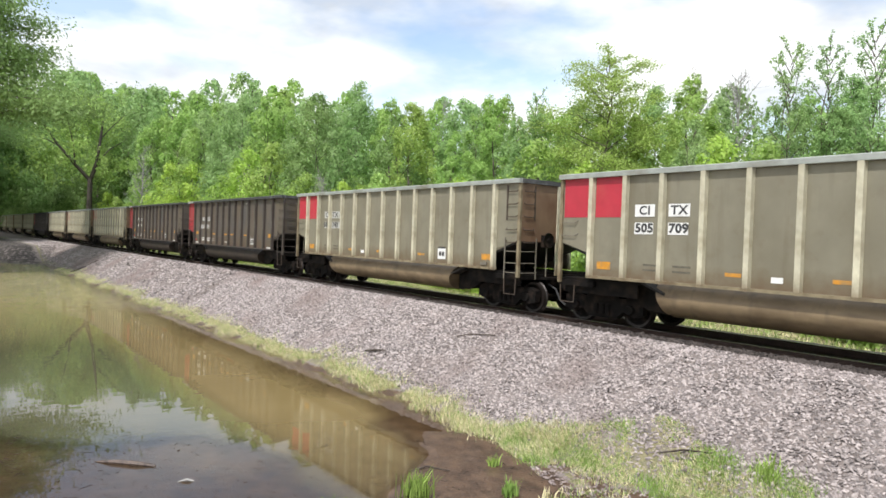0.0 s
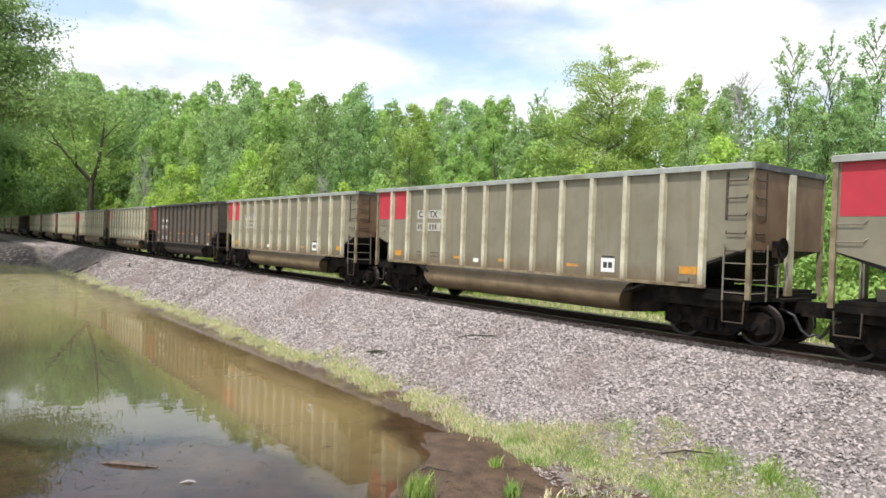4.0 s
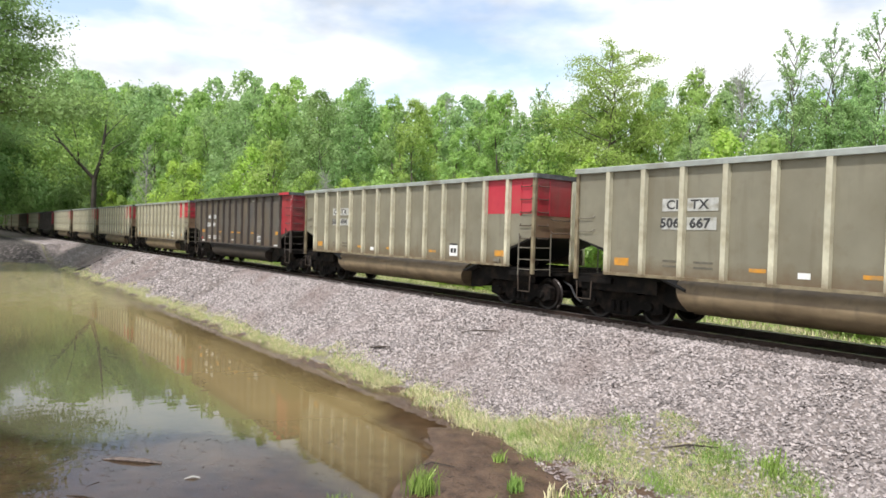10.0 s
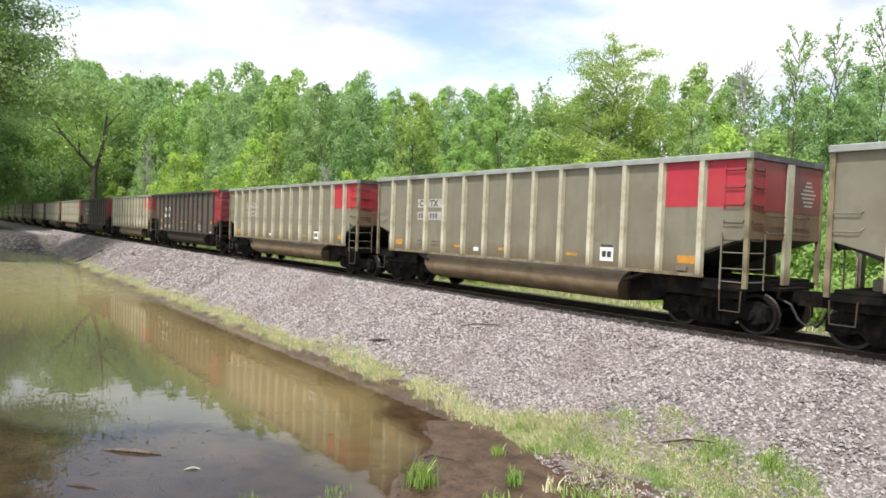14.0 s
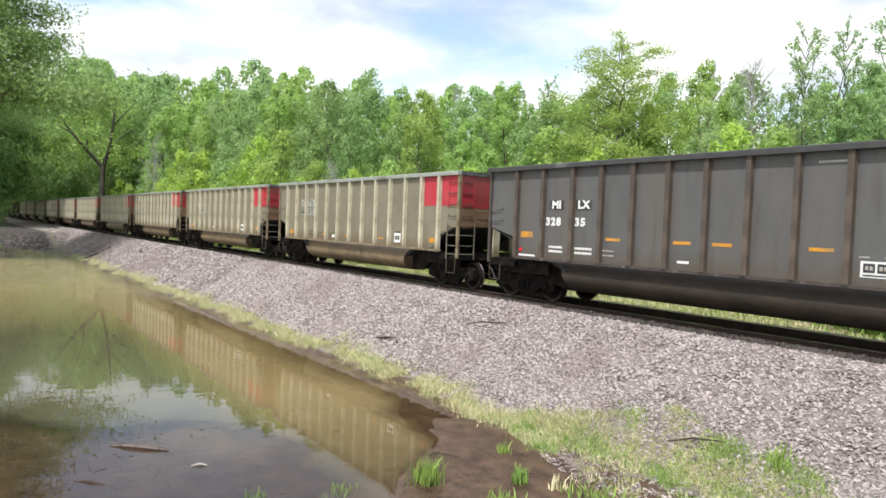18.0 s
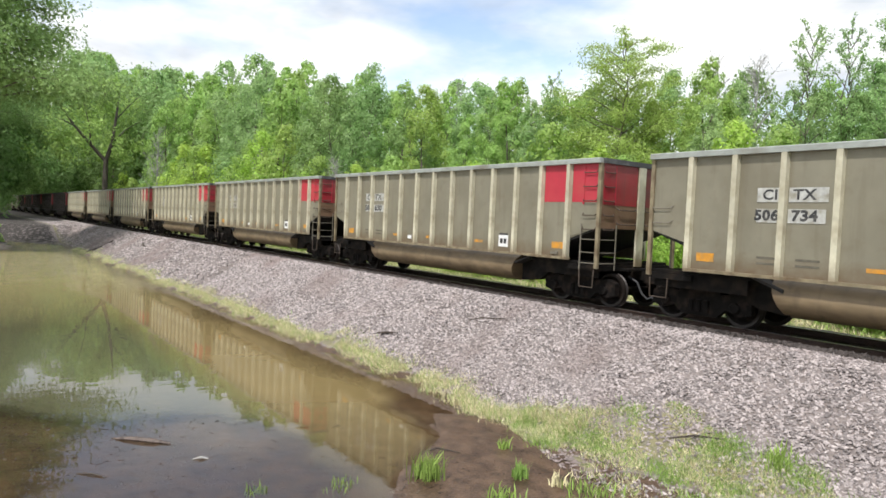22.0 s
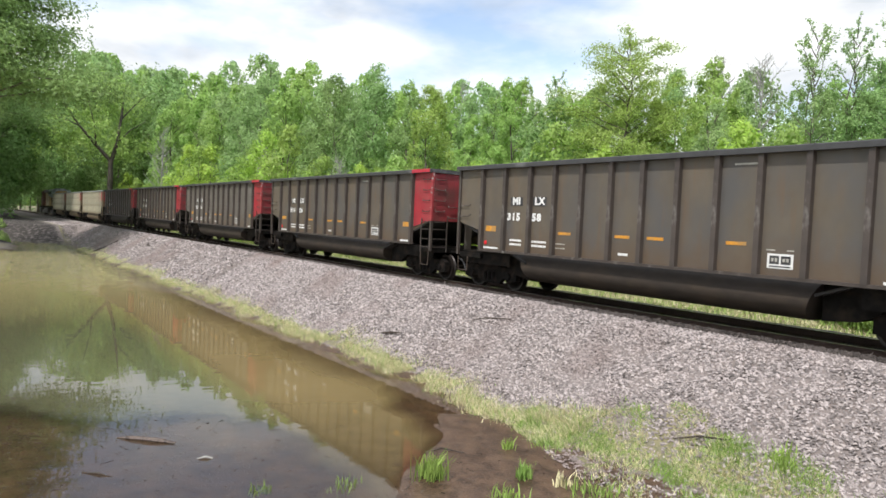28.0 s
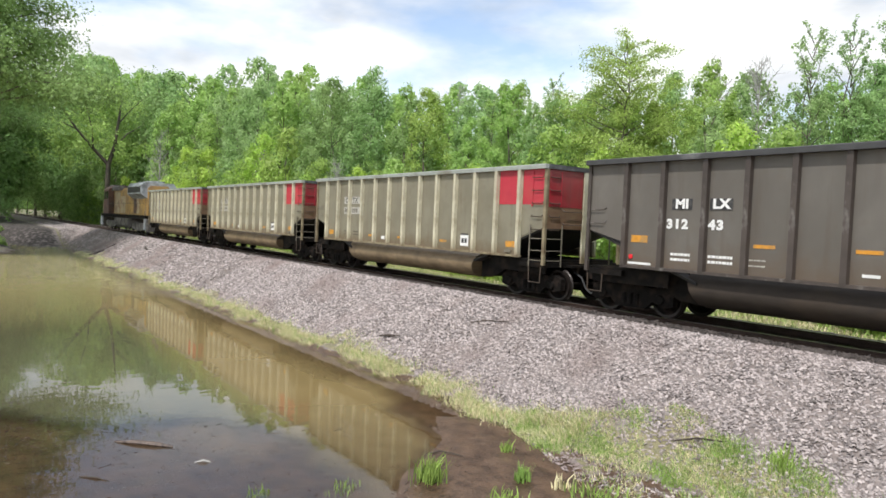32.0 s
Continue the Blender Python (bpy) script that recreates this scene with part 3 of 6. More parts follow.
def build_ground():
    xs = np.r_[graded(((-900, -130, 20), (-130, -60, 60), (-60, -20, 130), (-20, 2, 150), (2, 20, 30), (20, 900, 25))), 900]
    ys = np.r_[graded(((-900, -60, 15), (-60, -16, 40), (-16, -8, 60), (-8, -1.5, 90), (-1.5, 8, 40), (8, 60, 30), (60, 900, 15))), 900]
    gx, gy = np.meshgrid(xs, ys, indexing="ij")
    gz = height(gx, gy)
    rough = np.array([noise.fractal(Vector((a * 1.7, b * 1.7, 0)), 1.0, 2.0, 3) for a, b in zip(gx.ravel(), gy.ravel())]).reshape(gx.shape)
    gz = gz + rough * np.where(np.abs(gy) < 2.2, 0.012, 0.035)
    verts = np.stack([gx, gy, gz], -1).reshape(-1, 3)
    i, j = np.meshgrid(np.arange(len(xs) - 1), np.arange(len(ys) - 1), indexing="ij")
    a = (i * len(ys) + j).ravel()
    faces = np.stack([a, a + len(ys), a + len(ys) + 1, a + 1], 1)
    me = rng_mesh("ground", verts, faces, M["ground"])
    me.polygons.foreach_set("use_smooth", [True] * len(me.polygons))
    x, y, z = verts.T
    wet = np.clip((-1.9 - z) / 0.05, 0, 1)
    inland = x - shore(y)
    verge = smooth(-4.75, -5.1, y + 0.1 * np.sin(x)) * smooth(-5.9, -5.5, y)
    patch = smooth(0.15, -0.35, y + 4.0 + 0.42 * np.maximum(-7.0 - x, 0) + 0.2 * np.maximum(x + 7.0, 0) + 0.2 * np.sin(2.1 * x)) * np.where((inland > -3.5) & (x > -12.5), 1, 0)
    grass = np.maximum.reduce([verge * 0.62, patch * 0.62, np.where((y < -6) & (inland > 0.2), 0.75, 0), smooth(2.3, 4.5, y) * 0.75, np.where(x < -66, 0.5 * smooth(-8.5, -11.0, y), 0)])
    wet = np.where(y > 0, 0, wet)
    # soot by the rails; the tree-shaded far-left bank is darkened here in colour
    soot = np.maximum(0.75 * smooth(2.0, 1.6, np.abs(y)), np.where((x < -76) & (y < 0), 0.62 * smooth(-4.4, -6.5, y), 0))
    cover = np.stack([np.where(wet > 0.5, 0, grass), wet, soot, np.ones_like(x)], 1)
    me.color_attributes.new("cover", "FLOAT_COLOR", "POINT").data.foreach_set("color", cover.astype(np.float32).ravel())
    return tagged(new("ground", me), "stony railway bank sloping to a flooded hollow, with grass and mud", "ground", kind="structure")


def build_water():
    xs = np.r_[np.linspace(-104, -24, 60, endpoint=False), np.linspace(-24, -4, 170)]
    ys = np.r_[np.linspace(-34, -16, 12, endpoint=False), np.linspace(-16, -4.6, 110)]
    gx, gy = np.meshgrid(xs, ys, indexing="ij")
    verts = np.stack([gx, gy, np.full_like(gx, WATER)], -1).reshape(-1, 3)
    n = len(ys)
    i, j = np.meshgrid(np.arange(len(xs) - 1), np.arange(n - 1), indexing="ij")
    a = (i * n + j).ravel()
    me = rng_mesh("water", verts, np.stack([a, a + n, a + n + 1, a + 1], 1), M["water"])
    deep = WATER - height(verts[:, 0], verts[:, 1])
    clear = np.clip(0.97 - deep / 0.30, 0.05, 0.94)
    shelf = verts[:, 0] - shore(verts[:, 1]) + 0.55 * np.array([noise.fractal(Vector((a * 1.6, b * 1.6, 3.0)), 0.8, 2.0, 4) for a, b in verts[:, :2]])
    clear = np.maximum(clear, 0.9 * smooth(-6.2, -4.4, shelf + 0.3 * np.sin(verts[:, 1] * 2.1)) * smooth(-9.3, -10.3, verts[:, 1] + 0.15 * np.sin(3 * verts[:, 0])))
    me.color_attributes.new("shoal", "FLOAT_COLOR", "POINT").data.foreach_set("color", np.stack([clear, clear, clear, np.ones_like(clear)], 1).astype(np.float32).ravel())
    return tagged(new("water", me), "still murky brown flood water beside the railway bank", "water", kind="structure")


def build_track():
    track = tagged(new("railway_track"), "single railway track of rusty rails on dark timber ties", "railway track", kind="structure")
    head = [(-0.036, 0.0), (0.036, 0.0), (0.036, -0.035), (0.012, -0.05), (0.012, -0.145), (0.07, -0.16), (0.07, -0.172), (-0.07, -0.172), (-0.07, -0.16), (-0.012, -0.145), (-0.012, -0.05), (-0.036, -0.035)]
    for y in (-0.754, 0.754):
        rail = part("rail", Shape().prism([(y + a, b - 0.003) for a, b in head], -760, 760), M["rail"], track)
        part("running_surface", Shape().box(-760, 760, y - 0.03, y + 0.03, -0.003, 0.0), M["steel"], rail, "polished top of the rail")
    tie = Shape().box(-0.115, 0.115, -1.3, 1.3, -0.36, -0.185).mesh("tie", M["tie"])
    for i in range(300):
        part("tie", tie, None, track, at=pose(-146 + i * 0.52, 0.03 * math.sin(i * 7.1), 0, 0, 0, 0.6 * math.sin(i * 3.3)))
    return track


def stones(name, label, n, x0, x1, y0, y1, size, seed, keep=None, mat=None):
    """Broken stones strewn over the bank, as one mesh."""
    r = np.random.default_rng(seed)
    x, y = r.uniform(x0, x1, n), r.uniform(y0, y1, n)
    if keep is not None:
        k = keep(x, y, r)
        x, y = x[k], y[k]
    n = len(x)
    z = height(x, y)
    base = np.array([(1, 0, -0.3), (-0.4, 0.9, -0.35), (-0.5, -0.85, -0.3), (0.55, 0.5, 0.55), (-0.75, 0.1, 0.5), (0.25, -0.7, 0.6)])
    tri = np.array([(3, 4, 5), (0, 3, 5), (1, 4, 3), (2, 5, 4), (0, 1, 3), (1, 2, 4), (2, 0, 5)])
    v = base[None] + r.normal(0, 0.16, (n, 6, 3))
    v *= (size * r.uniform(0.55, 1.35, n))[:, None, None] * np.stack([r.uniform(0.8, 1.9, n), r.uniform(0.5, 0.95, n), r.uniform(0.5, 0.9, n)], 1)[:, None, :]
    a = r.uniform(0, 6.28, n)
    c, s = np.cos(a)[:, None], np.sin(a)[:, None]
    vx, vy = v[..., 0] * c - v[..., 1] * s, v[..., 0] * s + v[..., 1] * c
    tilt = r.normal(0, 0.35, n)[:, None]
    vz = v[..., 2] + vx * tilt
    verts = np.stack([vx + x[:, None], vy + y[:, None], vz + z[:, None] + 0.3 * size], -1).reshape(-1, 3)
    faces = (tri[None] + 6 * np.arange(n)[:, None, None]).reshape(-1, 3)
    me = rng_mesh(name, verts, faces, mat or M["stone"])
    return tagged(new(name, me), label, "ballast", kind="stuff")


build_ground()
build_water()
build_track()

# ---- coal cars ----
PITCH, HALF, SIDE, TOP = 16.18, 7.28, 1.6, 3.92      # coupled length, half of the body, half of the width, height over the rail
BAY = 2 * HALF / 14


def truck_shapes():
    frame_outline = [(-1.26, 0.34), (-1.26, 0.66), (-1.0, 0.76), (-0.55, 0.72), (-0.36, 0.86), (0.36, 0.86), (0.55, 0.72), (1.0, 0.76), (1.26, 0.66), (1.26, 0.34),
                     (0.98, 0.27), (0.66, 0.38), (0.44, 0.19), (-0.44, 0.19), (-0.66, 0.38), (-0.98, 0.27)]
    side = Shape().slab(frame_outline, -0.09, 0.09)
    for x in (-0.89, 0.89):
        side.lathe([(0.0, -0.16), (0.11, -0.16), (0.13, -0.13), (0.13, 0.1)], 10, x, 0.0, 0.46)
    spring = Shape()
    for x in (-0.2, 0.0, 0.2):
        spring.lathe([(0.075, -0.02), (0.085, 0.0), (0.075, 0.02)], 8, x, -0.1, 0.36)
        spring.tube([(x, -0.1, 0.28), (x, -0.1, 0.55)], 0.07, 8)
    bolster = Shape().box(-0.22, 0.22, -1.0, 1.0, 0.55, 0.82)
    wheels = Shape()
    for s in (-1, 1):
        prof = [(0.0, 0.10), (0.09, 0.10), (0.11, 0.06), (0.30, 0.02), (0.38, 0.06), (0.445, 0.065), (0.457, -0.03), (0.485, -0.06), (0.485, -0.085), (0.39, -0.085), (0.2, -0.05), (0.0, -0.05)]
        wheels.lathe([(r, s * (0.75 + d)) for r, d in prof], 28)
    wheels.tube([(0, -0.72, 0), (0, 0.72, 0)], 0.085, 10)
    return side, spring, bolster, wheels


def add_truck(car, x, meshes):
    t = part("truck", Shape().box(-0.16, 0.16, -0.25, 0.25, 0.8, 0.98), M["black"], car, at=pose(x, 0, 0))
    part("bolster", meshes["bolster"], None, t)
    for s in (-1, 1):
        part("side_frame", meshes["side"], None, t, at=pose(0, s * 1.0, 0, 0, 0, 0 if s < 0 else 180))
        part("spring_nest", meshes["spring"], None, t, at=pose(0, s * 1.0, 0, 0, 0, 0 if s < 0 else 180))
    for s in (-1, 1):
        part("wheelset", meshes["wheels"], None, t, at=pose(s * 0.89, 0, 0.457))
    return t


def add_ladder(car, sx, sy, mats, full):
    """Rungs and rails at one corner: sx, sy say which end and side; a full ladder or grab irons only."""
    y, x = sy * (SIDE + 0.075), sx * (HALF - 0.53)
    rod = M["rod"] if mats["kind"] == "tan" else mats["grab"]
    if full:
        lad = part("side_ladder", Shape().box(x - 0.016, x + 0.016, y - 0.014, y + 0.014, 1.0, 2.2), rod, car)
        ye = sy * 0.97
        xe = sx * (HALF + 0.06)
        lad2 = part("end_ladder", Shape().box(xe - 0.014, xe + 0.014, ye - 0.014, ye + 0.014, 1.0, 2.2), rod, car)
        for z in (1.18, 1.46, 1.80):
            part("rung", Shape().tube([(sx * (HALF - 0.04), y, z), (x, y, z)], 0.013, 5), rod, lad)
            part("rung", Shape().tube([(xe, sy * (SIDE - 0.02), z), (xe, ye, z)], 0.013, 5), rod, lad2)
        for z in (2.06, 2.43, 2.81, 3.18, 3.55):
            part("grab_iron", Shape().tube([(sx * (HALF - 0.08), y - sy * 0.07, z + 0.07), (sx * (HALF - 0.09), y, z), (sx * (HALF - 0.51), y, z), (sx * (HALF - 0.53), y - sy * 0.07, z + 0.07)], 0.015, 5), mats["grab"], car)
            part("grab_iron", Shape().tube([(xe - sx * 0.05, sy * (SIDE - 0.10), z + 0.07), (xe, sy * (SIDE - 0.11), z), (xe, sy * (SIDE - 0.50), z), (xe - sx * 0.05, sy * (SIDE - 0.52), z + 0.07)], 0.015, 5), mats["grab"], car)
        stile = M["red"] if sx == mats["red"] else mats["grab"]
        if mats["kind"] == "tan":
            part("ladder_stile", Shape().box(x - 0.03, x + 0.02, sy * (SIDE + 0.03) - 0.012, sy * (SIDE + 0.03) + 0.012, 2.72, 3.74), stile, car)
            part("ladder_stile", Shape().box(xe - 0.05, xe - 0.02, ye + sy * 0.08 - 0.025, ye + sy * 0.08 + 0.025, 2.72, 3.74), stile, car)
    else:
        for z in (2.32, 2.66):
            part("grab_iron", Shape().tube([(sx * (HALF - 0.03), y - sy * 0.07, z), (sx * (HALF - 0.05), y, z - 0.02), (sx * (HALF - 0.52), y, z - 0.02), (sx * (HALF - 0.58), y - sy * 0.07, z + 0.06)], 0.013, 5), rod, car)


def coal_car(mats, red):
    """A high-sided coal car about its middle at rail height. red: the end (+1 or -1) with the red panels; the other end has none."""
    car = new("coal_car")
    tan = mats["kind"] == "tan"
    mats = dict(mats, red=red)
    posts = [-HALF + i * BAY for i in range(1, 14)] if tan else [-6.07, -5.01, -3.92, -2.94, -1.96, -0.97, 0.0, 0.97, 1.96, 2.94, 3.92, 5.01, 6.07]
    first = posts[-1]
    # side sheets, cut away over the trucks
    sheet = [(-HALF + 0.02, 3.8), (HALF - 0.02, 3.8), (HALF - 0.02, 2.12), (first, 1.83), (first, 1.25), (-first, 1.25), (-first, 1.83), (-HALF + 0.02, 2.12)]
    for s in (-1, 1):
        part("side_sheet", Shape().slab(sheet, s * SIDE - 0.02, s * SIDE + 0.02), mats["panel"], car)
    for s in (-1, 1):
        x = s * HALF
        part("end_sheet", Shape().box(x - 0.03, x + 0.03, -SIDE + 0.02, SIDE - 0.02, 2.1, 3.8), M["red_soot"] if s == red and not tan else mats["end"], car)
        slope = [(x - s * 0.05, 2.14), (x - s * 0.05, 2.08), (s * 4.1, 0.95), (s * 4.1, 1.01)]
        part("slope_sheet", Shape().slab(slope, -SIDE + 0.03, SIDE - 0.03), M["coal"], car)
        part("end_sill", Shape().box(min(x, x - s * 1.1), max(x, x - s * 1.1), -SIDE + 0.03, SIDE - 0.03, 0.98, 1.12), M["black"], car)
        post_mats = ((1.1, 2.1, mats["rib"]), (2.1, 3.78, M["red_dull"] if s == red and not tan else mats["rib"]))
        for z0, z1, m in post_mats:
            part("end_post", Shape().box(x - 0.02 + s * 0.07, x + 0.02 + s * 0.07, -0.14, 0.14, z0, z1).box(min(x, x + s * 0.06), max(x, x + s * 0.06), -0.11, 0.11, z0, z1), m, car)
        part("end_chord", Shape().box(x - 0.05, x + 0.09 if s > 0 else x + 0.05, -SIDE, SIDE, 3.79, TOP) if s > 0 else Shape().box(x - 0.09, x + 0.05, -SIDE, SIDE, 3.79, TOP), M["dark_chord"], car)
        for sy in (-1, 1):
            y = sy * (SIDE + 0.03)
            for z0, z1, m in ((1.05, 2.1, mats["corner"]), (2.1, 3.79, M["flaked"] if s == red and not tan else mats["corner"])):
                part("corner_post", Shape().box(x - 0.05, x + 0.05, y - 0.035, y + 0.045, z0, z1), m, car)
    # side posts, top chords and sills
    post = Shape()
    out = [(-0.075, 0.0), (-0.058, -0.12), (0.058, -0.12), (0.075, 0.0)]
    n = len(out)
    ring = [(a, b, 1.22) for a, b in out] + [(a, b, 3.8) for a, b in out]
    post.add(ring, [(i, (i + 1) % n, n + (i + 1) % n, n + i) for i in range(n)] + [tuple(reversed(range(n))), tuple(range(n, 2 * n))])
    post_mesh = post.mesh("side_post", mats["rib"])
    for x in posts:
        for s in (-1, 1):
            part("side_post", post_mesh, None, car, at=pose(x, s * (SIDE + 0.015), 0, 0, 0, 0 if s < 0 else 180))
    for s in (-1, 1):
        y = s * (SIDE + 0.05)
        d = 0.09 if tan else 0.135
        part("top_chord", Shape().prism([(y - d, 3.79), (y + d, 3.79), (y + d, TOP - 0.02), (y + d - 0.02, TOP), (y - d + 0.02, TOP), (y - d, TOP - 0.02)], -HALF - 0.05, HALF + 0.05), mats["chord"], car)
        part("side_sill", Shape().prism([(y - 0.085, 1.225), (y + 0.085, 1.225), (y + 0.085, 1.29), (y - 0.085, 1.29)], -first - 0.06, first + 0.06), mats["sill"], car)
    # tubs and underframe
    half = [(-1.30, 1.2), (-1.45, 1.1), (-1.53, 0.95), (-1.54, 0.82), (-1.46, 0.65), (-1.28, 0.51), (-1.0, 0.42), (-0.45, 0.40), (-0.3, 0.55)]
    prof = half + [(-a, b) for a, b in reversed(half)]
    lean = [0.3 * (1.2 - b) / 0.9 for a, b in prof]
    part("tub", Shape().prism(prof, -4.42, 4.12, [v for v in lean], [-v * 1.2 for v in lean]), mats["tub"], car, smooth=True)
    for s in (-1, 1):
        x = s * 4.1
        part("slope_underside", Shape().slab([(x, 1.2), (x, 0.46), (s * 4.75, 0.52), (s * 5.15, 0.72), (s * 5.3, 1.2)], -1.2, 1.2), M["black"], car)
        coup = Shape().box(min(s * 6.9, s * 7.75), max(s * 6.9, s * 7.75), -0.15, 0.15, 0.76, 1.0)
        coup.slab([(s * 7.7, 0.70), (s * 8.09, 0.70), (s * 8.09, 1.02), (s * 7.7, 1.02)], -0.16, 0.13)
        part("coupler", coup, M["truck"], car)
        part("air_hose", Shape().tube([(s * 7.4, -0.45, 0.85), (s * 7.7, -0.45, 0.72), (s * 7.85, -0.42, 0.42), (s * 7.98, -0.36, 0.30), (s * 8.08, -0.3, 0.36)], 0.03, 6), M["ink"], car)
        part("brake_step", Shape().box(min(s * 7.35, s * 7.62), max(s * 7.35, s * 7.62), -0.75, 0.55, 1.0, 1.06), M["black"], car)
        part("step_iron", Shape().tube([(s * (HALF - 0.55), -SIDE - 0.05, 1.0), (s * (HALF - 0.53), -SIDE - 0.05, 0.55), (s * (HALF - 0.08), -SIDE - 0.05, 0.55), (s * (HALF - 0.06), -SIDE - 0.05, 1.0)], 0.018, 5), M["grab"], car)
    e = -red
    brake = part("hand_brake", Shape().box(min(e * HALF + e * 0.04, e * HALF + e * 0.2), max(e * HALF + e * 0.04, e * HALF + e * 0.2), -0.76, -0.46, 1.95, 2.3), M["truck"], car)
    part("brake_wheel", Shape().lathe([(0.0, 0.0), (0.04, 0.0), (0.05, 0.03), (0.19, 0.01), (0.22, 0.0), (0.235, 0.02), (0.22, 0.04), (0.0, 0.05)], 16), M["wheel"], brake, at=pose(e * (HALF + 0.22), -0.6, 2.15, 0, 0, 90))
    part("brake_rod", Shape().tube([(e * (HALF + 0.13), -0.6, 1.95), (e * (HALF + 0.12), -0.6, 1.08)], 0.02, 5), M["rod"], brake)
    for z in (2.22, 2.6):
        for y0, y1 in ((-0.95, -0.2), (0.2, 0.95)):
            part("end_grab", Shape().tube([(red * (HALF + 0.03), y0, z + 0.05), (red * (HALF + 0.1), y0 + 0.01, z), (red * (HALF + 0.1), y1 - 0.01, z), (red * (HALF + 0.03), y1, z + 0.05)], 0.014, 5), mats["grab"], car)
    for e in (-1, 1):
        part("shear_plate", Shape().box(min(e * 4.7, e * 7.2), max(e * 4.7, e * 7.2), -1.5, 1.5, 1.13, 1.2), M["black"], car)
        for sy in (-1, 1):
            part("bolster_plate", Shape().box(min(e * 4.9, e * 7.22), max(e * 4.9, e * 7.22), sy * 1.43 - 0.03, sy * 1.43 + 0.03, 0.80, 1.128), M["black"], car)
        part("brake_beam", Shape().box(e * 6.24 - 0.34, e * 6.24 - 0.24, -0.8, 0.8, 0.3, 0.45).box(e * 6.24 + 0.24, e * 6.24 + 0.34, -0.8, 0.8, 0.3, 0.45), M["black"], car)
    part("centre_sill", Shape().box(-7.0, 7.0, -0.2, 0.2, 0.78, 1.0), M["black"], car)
    part("brake_reservoir", Shape().tube([(-6.35, -0.7, 1.32), (-5.75, -0.7, 1.32)], 0.17, 10), M["black"], car)
    part("brake_valve", Shape().box(-6.75, -6.5, -0.95, -0.75, 1.14, 1.42), M["rod"], car)
    part("brake_cylinder", Shape().tube([(5.7, -0.5, 1.32), (6.3, -0.5, 1.32)], 0.13, 10), M["black"], car)
    for x in (-6.24, 6.24):
        add_truck(car, x, TRUCK)
    add_ladder(car, 1, -1, mats, True)
    add_ladder(car, -1, 1, mats, False)
    add_ladder(car, -1, -1, mats, False)
    add_ladder(car, 1, 1, mats, False)
    # paint and plates on the side towards the pond
    for s in (-1,):
        face = s * (SIDE + 0.024)

        if tan:
            for a, b in ((0.09, BAY - 0.1), (BAY + 0.1, 2 * BAY - 0.1)):
                if red > 0:
                    part("red_panel", Shape().box(HALF - b, HALF - a, face - 0.003, face + 0.003, 2.78, 3.785), M["red"], car, "bright red painted panel")
                else:
                    part("red_panel", Shape().box(-HALF + a, -HALF + b, face - 0.003, face + 0.003, 2.78, 3.785), M["red"], car, "bright red painted panel")
        else:
            x0, x1 = (first + 0.1, HALF - 0.02) if red > 0 else (-HALF + 0.02, -first - 0.1)
            zz = [(x0, 3.79), (x1, 3.79), (x1, 2.125 if red > 0 else 1.87), (x0, 1.87 if red > 0 else 2.125)]
            part("red_panel", Shape().slab(zz, face - 0.003, face + 0.003), M["red_dull"], car, "dull red painted end bay")
            part("red_chord", Shape().box(x0, x1 + 0.03 * red, face + s * 0.165 - 0.004, face + s * 0.165 + 0.004, 3.8, TOP), M["red" if red > 0 else "pale_chord"], car)
        sg = 1 if s < 0 else -1

        def mark(name, d0, d1, z0, z1, mat, label=""):
            """d0 to d1: metres from the left end as seen from this side."""
            a, b = sg * (-HALF + d0), sg * (-HALF + d1)
            proud = s * 0.008 if name in ("plate_mark", "plate_line") else 0.0
            part(name, Shape().box(min(a, b), max(a, b), face + proud - 0.004, face + proud + 0.004, z0, z1), mat, car, label)
        LB = 2 * HALF
        if tan:
            mark("orange_tape", 1.24, 1.66, 1.47, 1.66, M["orange"])
            mark("orange_tape", 4.70, 5.06, 1.50, 1.58, M["orange"])
            mark("orange_tape", 6.85, 7.25, 1.50, 1.58, M["orange"])
            mark("orange_tape", 9.55, 9.95, 1.50, 1.58, M["orange"])
            mark("orange_tape", LB - 1.62, LB - 1.18, 1.50, 1.68, M["orange"])
            mark("white_placard", 5.69, 5.93, 1.43, 1.55, M["white"])
            frame_part = part("code_plate", Shape().box(*sorted((sg * (-HALF + LB - 3.85), sg * (-HALF + LB - 3.43))), face - 0.004, face + 0.004, 1.42, 1.77), M["white"], car, "white square with dark boxes")
            part("plate_header", Shape().box(*sorted((sg * (-HALF + LB - 3.82), sg * (-HALF + LB - 3.46))), face - 0.004, face + 0.004, 1.775, 1.83), M["ink"], car)
            for q in (0.07, 0.23):
                part("dark_box", Shape().box(*sorted((sg * (-HALF + LB - 3.85 + q), sg * (-HALF + LB - 3.85 + q + 0.12))), face - s * -0.004 - 0.003, face - s * -0.004 + 0.003, 1.52, 1.67), M["ink"], frame_part)
            for d in (2.62, 3.42):
                for z in (1.62, 1.50):
                    mark("stencil_line", d, d + 0.46, z, z + 0.045, M["stencil"])
            part("tag_box", Shape().box(*sorted((sg * (HALF - 1.62), sg * (HALF - 1.36))), face - 0.05, face + 0.05, 1.34, 1.42), M["rod"], car)
        else:
            mark("orange_tape", 1.38, 1.86, 1.86, 2.03, M["orange"])
            for d in (4.5, 6.47, 7.45, 9.5):
                mark("orange_tape", d, d + 0.46, 1.87, 1.945, M["orange"])
            mark("orange_tape", LB - 1.83, LB - 1.38, 1.85, 2.02, M["orange"])
